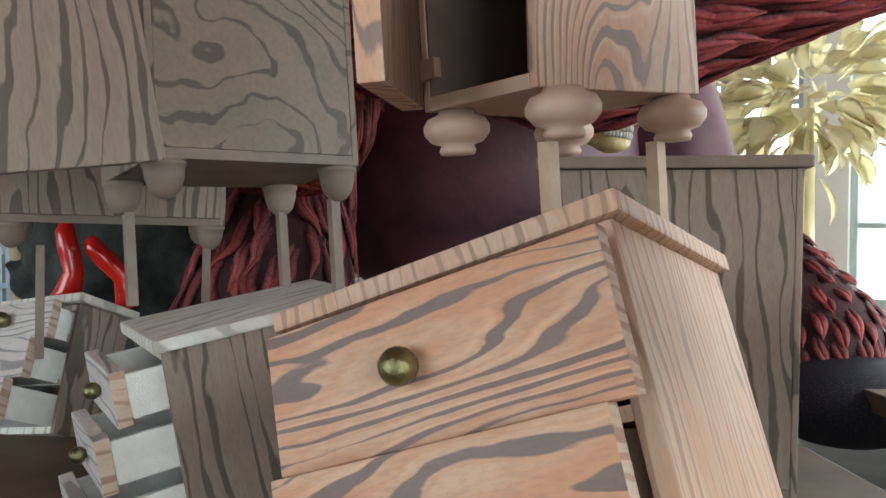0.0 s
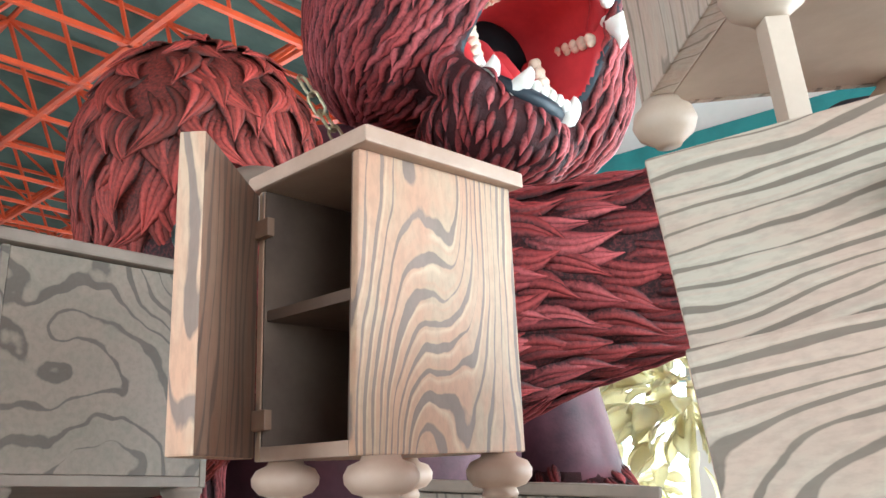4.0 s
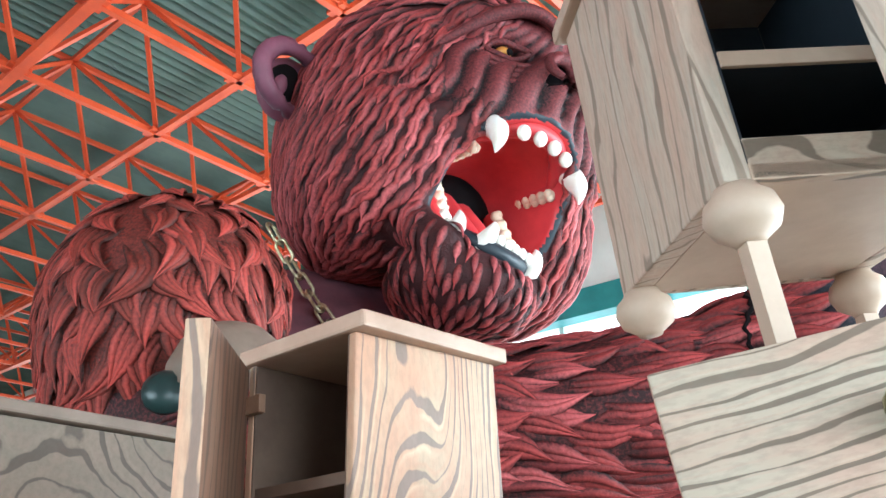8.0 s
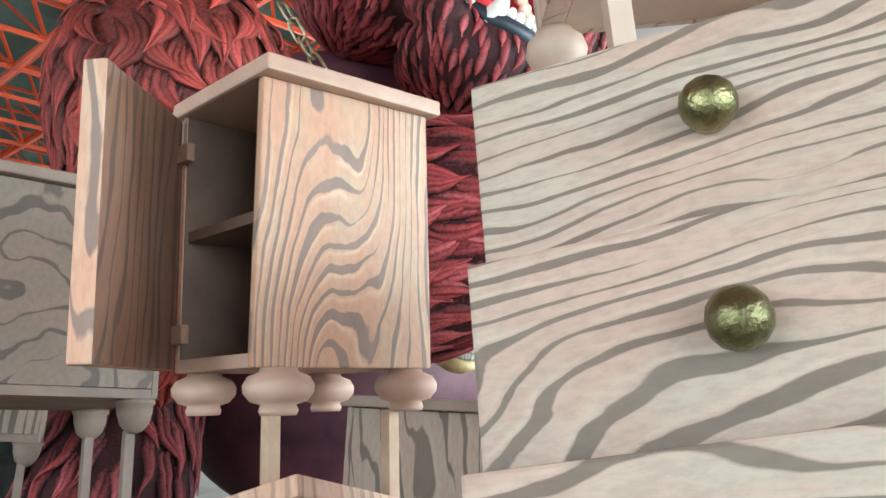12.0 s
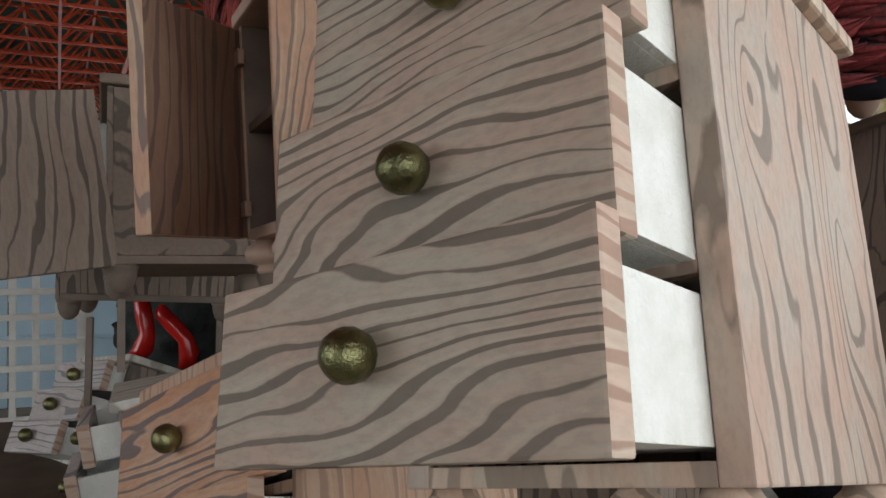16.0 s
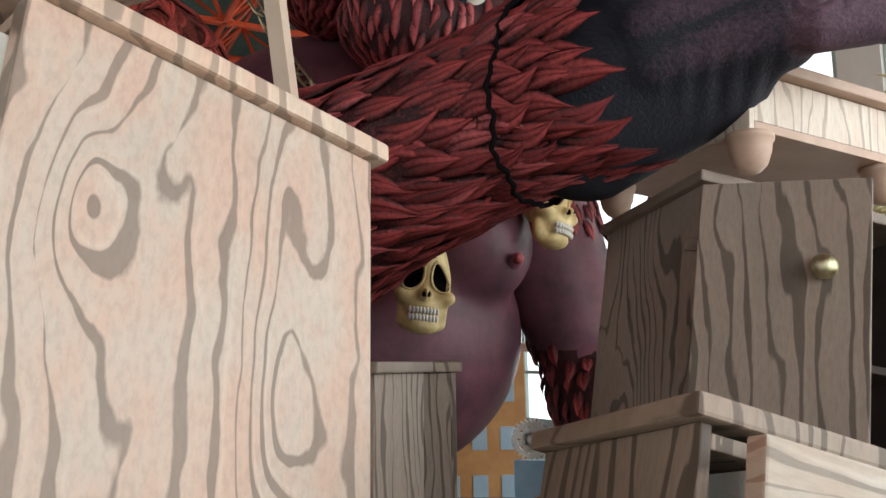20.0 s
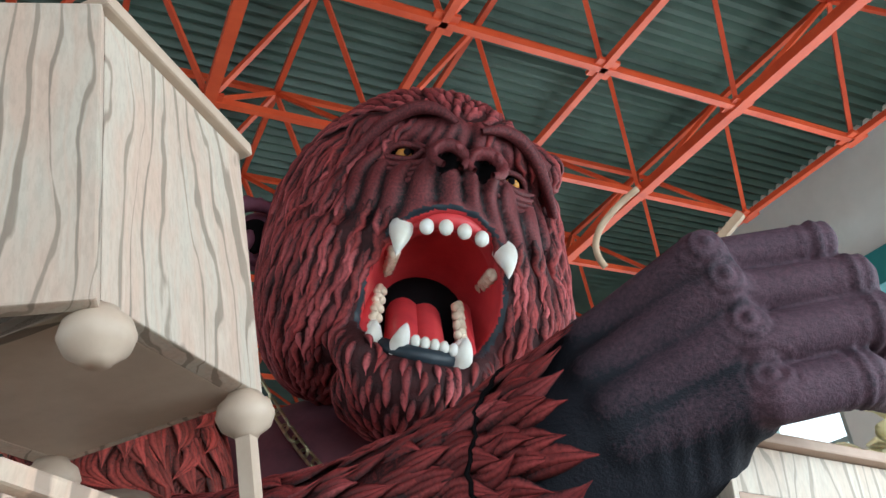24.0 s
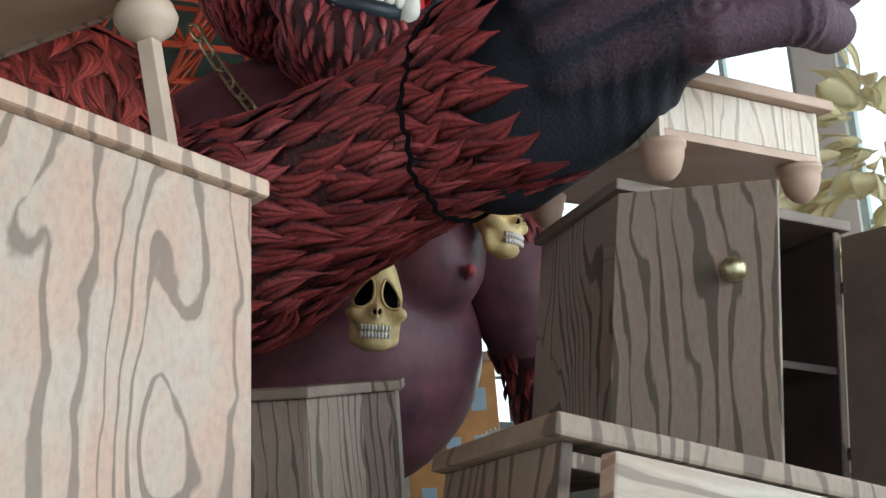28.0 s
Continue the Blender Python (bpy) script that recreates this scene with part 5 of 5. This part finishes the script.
# ---- chain hanging from the ape's neck ----
def link_mesh(r, long, wire):
    bm = bmesh.new()
    n, seg = 20, 8
    loops = []
    for i in range(n):
        a = 2 * math.pi * i / n
        c = Vector((r * math.cos(a), 0, r * math.sin(a) + (long if math.sin(a) > 0 else -long)))
        out = Vector((math.cos(a), 0, math.sin(a)))
        loops.append([bm.verts.new(c + out * (wire * math.cos(b)) + Vector((0, wire * math.sin(b), 0))) for b in np.linspace(0, 2 * math.pi, seg, endpoint=False)])
    for i in range(n):
        for j in range(seg):
            bm.faces.new((loops[i][j], loops[(i + 1) % n][j], loops[(i + 1) % n][(j + 1) % seg], loops[i][(j + 1) % seg]))
    return bm


chain = thing("chain", pose(0.85, 4.55, 3.75), "pale brass chain hanging round the ape's neck", "chain")
first = part("link", link_mesh(0.042, 0.046, 0.012), bright_brass, chain, smooth=True)
a, b = Vector((0.28, 4.98, 4.42)), Vector((0.88, 4.84, 3.55))
step = 9
for i in range(step):
    u = i / (step - 1)
    p = a.lerp(b, u) + Vector((0, 0, -0.05 * math.sin(math.pi * u)))
    d = (b - a) + Vector((0, 0, -0.05 * math.pi * math.cos(math.pi * u)))
    ob = first if i == 0 else new("link", first.data)
    ob.parent = chain
    ob.matrix_world = Matrix.Translation(p) @ d.to_track_quat("Z", "Y").to_matrix().to_4x4() @ pose(0, 0, 0, 0, 0, 90 * (i % 2) + 30)


# ---- cream foam foliage behind the float ----
def leaf_bm(long, wide):
    bm = bmesh.new()
    rows = []
    for i in range(6):
        u = i / 5
        w = wide * math.sin(math.pi * min(0.98, u * 0.92 + 0.06)) ** 0.8
        z = 0.18 * long * math.sin(u * 2.4)
        rows.append([bm.verts.new((x * w, u * long, z + abs(x) * 0.3 * w)) for x in (-1, -0.5, 0, 0.5, 1)])
    for a, b in zip(rows, rows[1:]):
        for k in range(4):
            bm.faces.new((a[k], a[k + 1], b[k + 1], b[k]))
    bmesh.ops.solidify(bm, geom=bm.faces[:], thickness=0.012)
    return bm


def bush(at, spread, leaves, size, seed, label):
    root = thing("foam_bush", pose(*at), label, "plant", "foam bushes")
    r = random.Random(seed)
    part("stem", lathe([(0.07, -at[2] + 0.02), (0.05, -at[2] * 0.4), (0.03, 0.1)], 10), leaf_cream, root, smooth=True)
    shapes = [part("leaf", leaf_bm(size * k, size * 0.28 * k), leaf_cream, root, smooth=True) for k in (0.8, 1.0, 1.25)]
    for i in range(leaves):
        base = shapes[i % 3]
        ob = base if i < 3 else new("leaf", base.data)
        ob.parent = root
        d = Vector((r.gauss(0, 1), r.gauss(0, 1), r.gauss(0, 0.9))).normalized()
        p = Vector((d.x * spread[0], d.y * spread[1], d.z * spread[2])) * r.uniform(0.35, 1.0)
        ob.matrix_local = Matrix.Translation(p) @ (d + Vector((0, 0, -0.5))).to_track_quat("Y", "Z").to_matrix().to_4x4() @ pose(0, 0, 0, 0, r.uniform(-60, 60), 0)


bush((4.25, 7.5, 2.75), (0.9, 0.6, 0.8), 190, 0.36, 4, "cream foam bush of broad curled leaves")
bush((4.75, 4.9, 3.0), (0.6, 0.45, 0.8), 150, 0.26, 5, "yellow-cream foam bush beside the pale cabinet")

bush((3.95, 8.6, 1.7), (0.5, 0.5, 1.0), 150, 0.26, 6, "ochre-cream foam scenery leaves at the back of the float")

# grey armband dome with teal studs under the ape's shoulder
band = thing("armband", pose(0.10, 3.62, 3.12), "grey domed armband with dark teal studs", "armband")
part("dome", lathe([(0.30, -0.16), (0.29, -0.04), (0.24, 0.08), (0.14, 0.16), (0.03, 0.19)], 28), grey_plain, band, smooth=True)
part("stud", lathe([(0.10, 0.0), (0.10, 0.02), (0.07, 0.05), (0.02, 0.06)], 18, (-0.26, -0.16, -0.2), Matrix.Rotation(radians(80), 3, "X")), dark_teal, band, "dark teal stud", True)

# two glossy red horns on a dark stump
for m in (pose(-1.70, 4.72, 1.22, 0, 14, 0), pose(-1.36, 4.80, 1.16, 0, -16, 20)):
    horn = part("horn", lathe([(0.05, 0.0), (0.055, 0.06), (0.042, 0.14), (0.05, 0.22), (0.045, 0.30), (0.03, 0.34), (0.006, 0.36)], 16), red_gloss, None, smooth=True)
    for v in horn.data.vertices:
        v.co *= 1.3
        v.co.x += 0.05 * math.sin(v.co.z * 11)
    horn.matrix_world = m
    tagged(horn, "glossy red curled foam horn", "horn", "red horns")

# curled cane and stick ends above the ape's hand
cane = arrays("cane", *cord([Vector((2.98, 3.05, 4.30)) + Vector((-0.20 * math.sin(a) - 0.03 * a, 0.05 * a, -0.13 * a + 0.03 * math.cos(a))) for a in np.linspace(0, 2.3, 16)], 0.018, 8), None, bare)
tagged(cane, "bent bare wooden cane sticking up behind the hand", "stick")
stick = part("stick", beam((3.30, 2.62, 3.86), (3.02, 2.70, 3.62), 0.035), bare)
tagged(stick, "square bare stick end above the hand", "stick")

# ---- things further down the hall ----
screen_wall = thing("wall_panel", pose(-4.6, 9.6, 0.0, 0, 0, 26), "pale blue painted panel wall behind the lattice", "panel")
for k in range(5):
    part("panel", box(0.88, 0.06, 2.9, (-1.84 + 0.92 * k, 0, 1.45), 0.012), pale_blue, screen_wall)
for z in (0.9, 1.9):
    part("rail", box(4.6, 0.05, 0.06, (0, -0.056, z), 0.008), pale_blue, screen_wall)
lattice = thing("lattice_screen", pose(-2.75, 5.25, 0.0, 0, 0, 32), "white wooden lattice screen with square holes", "screen")
for k in range(9):
    part("slat", box(0.11 if k == 8 else 0.05, 0.025, 1.95, (-1.02 + 0.16 * k + (0.02 if k == 8 else 0), 0, 0.975), 0.004), white_board, lattice)
for k in range(10):
    part("slat", box(1.36, 0.02, 0.05, (-0.36, -0.024, 0.1 + 0.195 * k), 0.004), white_board, lattice)
board = part("board", box(0.5, 0.2, 1.0, (0, 0, 0.5), 0.02), mottled("pale_khaki_paint", srgb(196, 182, 144), srgb(176, 160, 124), 4.0))
board.matrix_world = pose(-2.05, 5.6, 0.68, 0, 0, 30)
tagged(board, "pale khaki painted foam block on the deck", "block")
stump = arrays("rock", *(lambda r: (r[0], r[1].tolist(), None))(blob(lambda p: ellipsoid(p, (0, 0, 0), (0.75, 0.5, 0.85)) + 0.05 * np.sin(9 * p[..., 0]) * np.sin(8 * p[..., 2] + 2) + 0.03 * np.sin(23 * p[..., 0] + 5) * np.sin(21 * p[..., 2]), (-0.95, -0.7, -1.0), (0.95, 0.7, 1.0), 0.05)), rock_dark)
stump.matrix_world = pose(-1.45, 5.45, 1.35)
tagged(stump, "dark mossy painted foam rock behind the horns", "rock")

cup = thing("wardrobe", pose(1.45, 8.75, 0.0, 0, 0, 6), "light peach painted wardrobe with small panes and a cornice", "wardrobe")
part("body", box(1.0, 0.5, 1.95, (0, 0, 0.975), 0.01), peach_wood, cup)
part("cornice", box(1.16, 0.6, 0.10, (0, 0, 2.0), 0.02), tan_plain, cup)
for i in range(3):
    for j in range(3):
        part("pane", box(0.16, 0.02, 0.24, (-0.30 + 0.30 * i, -0.256, 0.55 + 0.5 * j), 0.006), pale_blue, cup)
low_wall = part("wall_panel", box(0.54, 0.10, 1.13, (0, 0, 0.565), 0.012), mottled("sky_blue_panel_paint", srgb(176, 206, 224), srgb(150, 186, 210), 3.0, 0.5, 0.15))
part("post", box(0.20, 0.05, 1.10, (0.155, -0.077, 0.55), 0.010), pale_blue, low_wall)
part("rod", lathe([(0.009, 0.0), (0.009, 1.04)], 8, (0.12, -0.113, 0.03)), steel, low_wall, "thin dark steel rod")
low_wall.matrix_world = pose(2.22, 6.06, 0.0, 0, 0, -8)
tagged(low_wall, "pale blue painted low wall panel with a post", "panel")
slab = part("slab", lathe([(0.02, 0.90), (0.07, 0.88), (0.11, 0.80), (0.125, 0.6), (0.12, 0.0)], 18), peach_wood, None, smooth=True)
slab.scale = (1, 0.3, 1)
slab.location = (2.17, 5.88, 0.0)
tagged(slab, "ochre painted foam board with a rounded top", "scenery")
bin_ob = part("bin", lathe([(0.0, 0.0), (0.085, 0.0), (0.10, 0.24), (0.108, 0.24), (0.108, 0.255), (0.092, 0.255), (0.08, 0.02), (0.0, 0.02)], 18, (0, 0, 0)), dark_inside, None, smooth=True)
bin_ob.location = (2.17, 5.70, 0.0)
tagged(bin_ob, "small dark plastic bin on the floor", "bin")
post = part("post", box(0.14, 0.14, 0.85, (0, 0, 0.425), 0.01), mottled("red_brown_post_paint", srgb(88, 44, 38), srgb(62, 30, 28), 6.0))
part("cap", box(0.18, 0.18, 0.04, (0, 0, 0.871), 0.01), tan_dark, post)
post.matrix_world = pose(2.555, 5.85, 0.0)
tagged(post, "short red-brown wooden post with a cap", "post")


def cog(name, at, r, teeth, mat, label):
    root = thing(name, at, label, "gear wheel")
    bm = bmesh.new()
    n = teeth * 4
    ring = []
    for i in range(n):
        a = 2 * math.pi * i / n
        ro = r * (1.0 if (i // 2) % 2 else 0.86)
        ring.append([bm.verts.new((rad * math.cos(a), y, rad * math.sin(a))) for rad, y in ((r * 0.68, -0.03), (ro, -0.03), (ro, 0.03), (r * 0.68, 0.03))])
    for i in range(n):
        for k in range(4):
            bm.faces.new((ring[i][k], ring[(i + 1) % n][k], ring[(i + 1) % n][(k + 1) % 4], ring[i][(k + 1) % 4]))
    part("rim", bm, mat, root)
    part("hub", lathe([(r * 0.2, -0.035), (r * 0.2, 0.035)], 18, (0, 0, 0), Matrix.Rotation(radians(90), 3, "X")), mat, root)
    for k in range(9):
        a = 2 * math.pi * k / 9
        part("spoke", beam((r * 0.18 * math.cos(a), 0, r * 0.18 * math.sin(a)), (r * 0.72 * math.cos(a), 0, r * 0.72 * math.sin(a)), r * 0.11, 0.05), mat, root)


cog("gear_wheel", pose(2.085, 6.05, 1.285), 0.155, 26, white_board, "white painted toothed gear wheel on a low wall")
cog("gear_wheel", pose(-5.3, 8.6, 2.55), 0.40, 14, red_gloss, "red toothed gear wheel far down the hall")
flag = part("flag", box(0.9, 0.02, 0.6, (0, 0, 0), 0.004), flag_blue)
flag.matrix_world = pose(-5.75, 9.2, 3.15, 0, 0, 30)
tagged(flag, "blue flag with white stripes hanging in the hall", "flag")
for k in range(4):
    part("stripe", box(0.88, 0.024, 0.06, (0, 0, -0.24 + 0.14 * k), 0.002), white_board, flag, "white stripe")
cloth = arrays("banner", *(lambda xs: ([(0.5 * x, 0.06 * math.sin(9 * x + 3 * z), 0.5 * z) for x in xs for z in xs], [(i * 9 + j, i * 9 + j + 1, (i + 1) * 9 + j + 1, (i + 1) * 9 + j) for i in range(8) for j in range(8)], None))(np.linspace(-0.5, 0.5, 9)), pink_cloth)
cloth.matrix_world = pose(3.5, 7.9, 3.3, 0, 20, 0)
sol = cloth.modifiers.new("thick", "SOLIDIFY")
sol.thickness = 0.012
tagged(cloth, "rumpled bright pink cloth banner", "banner")
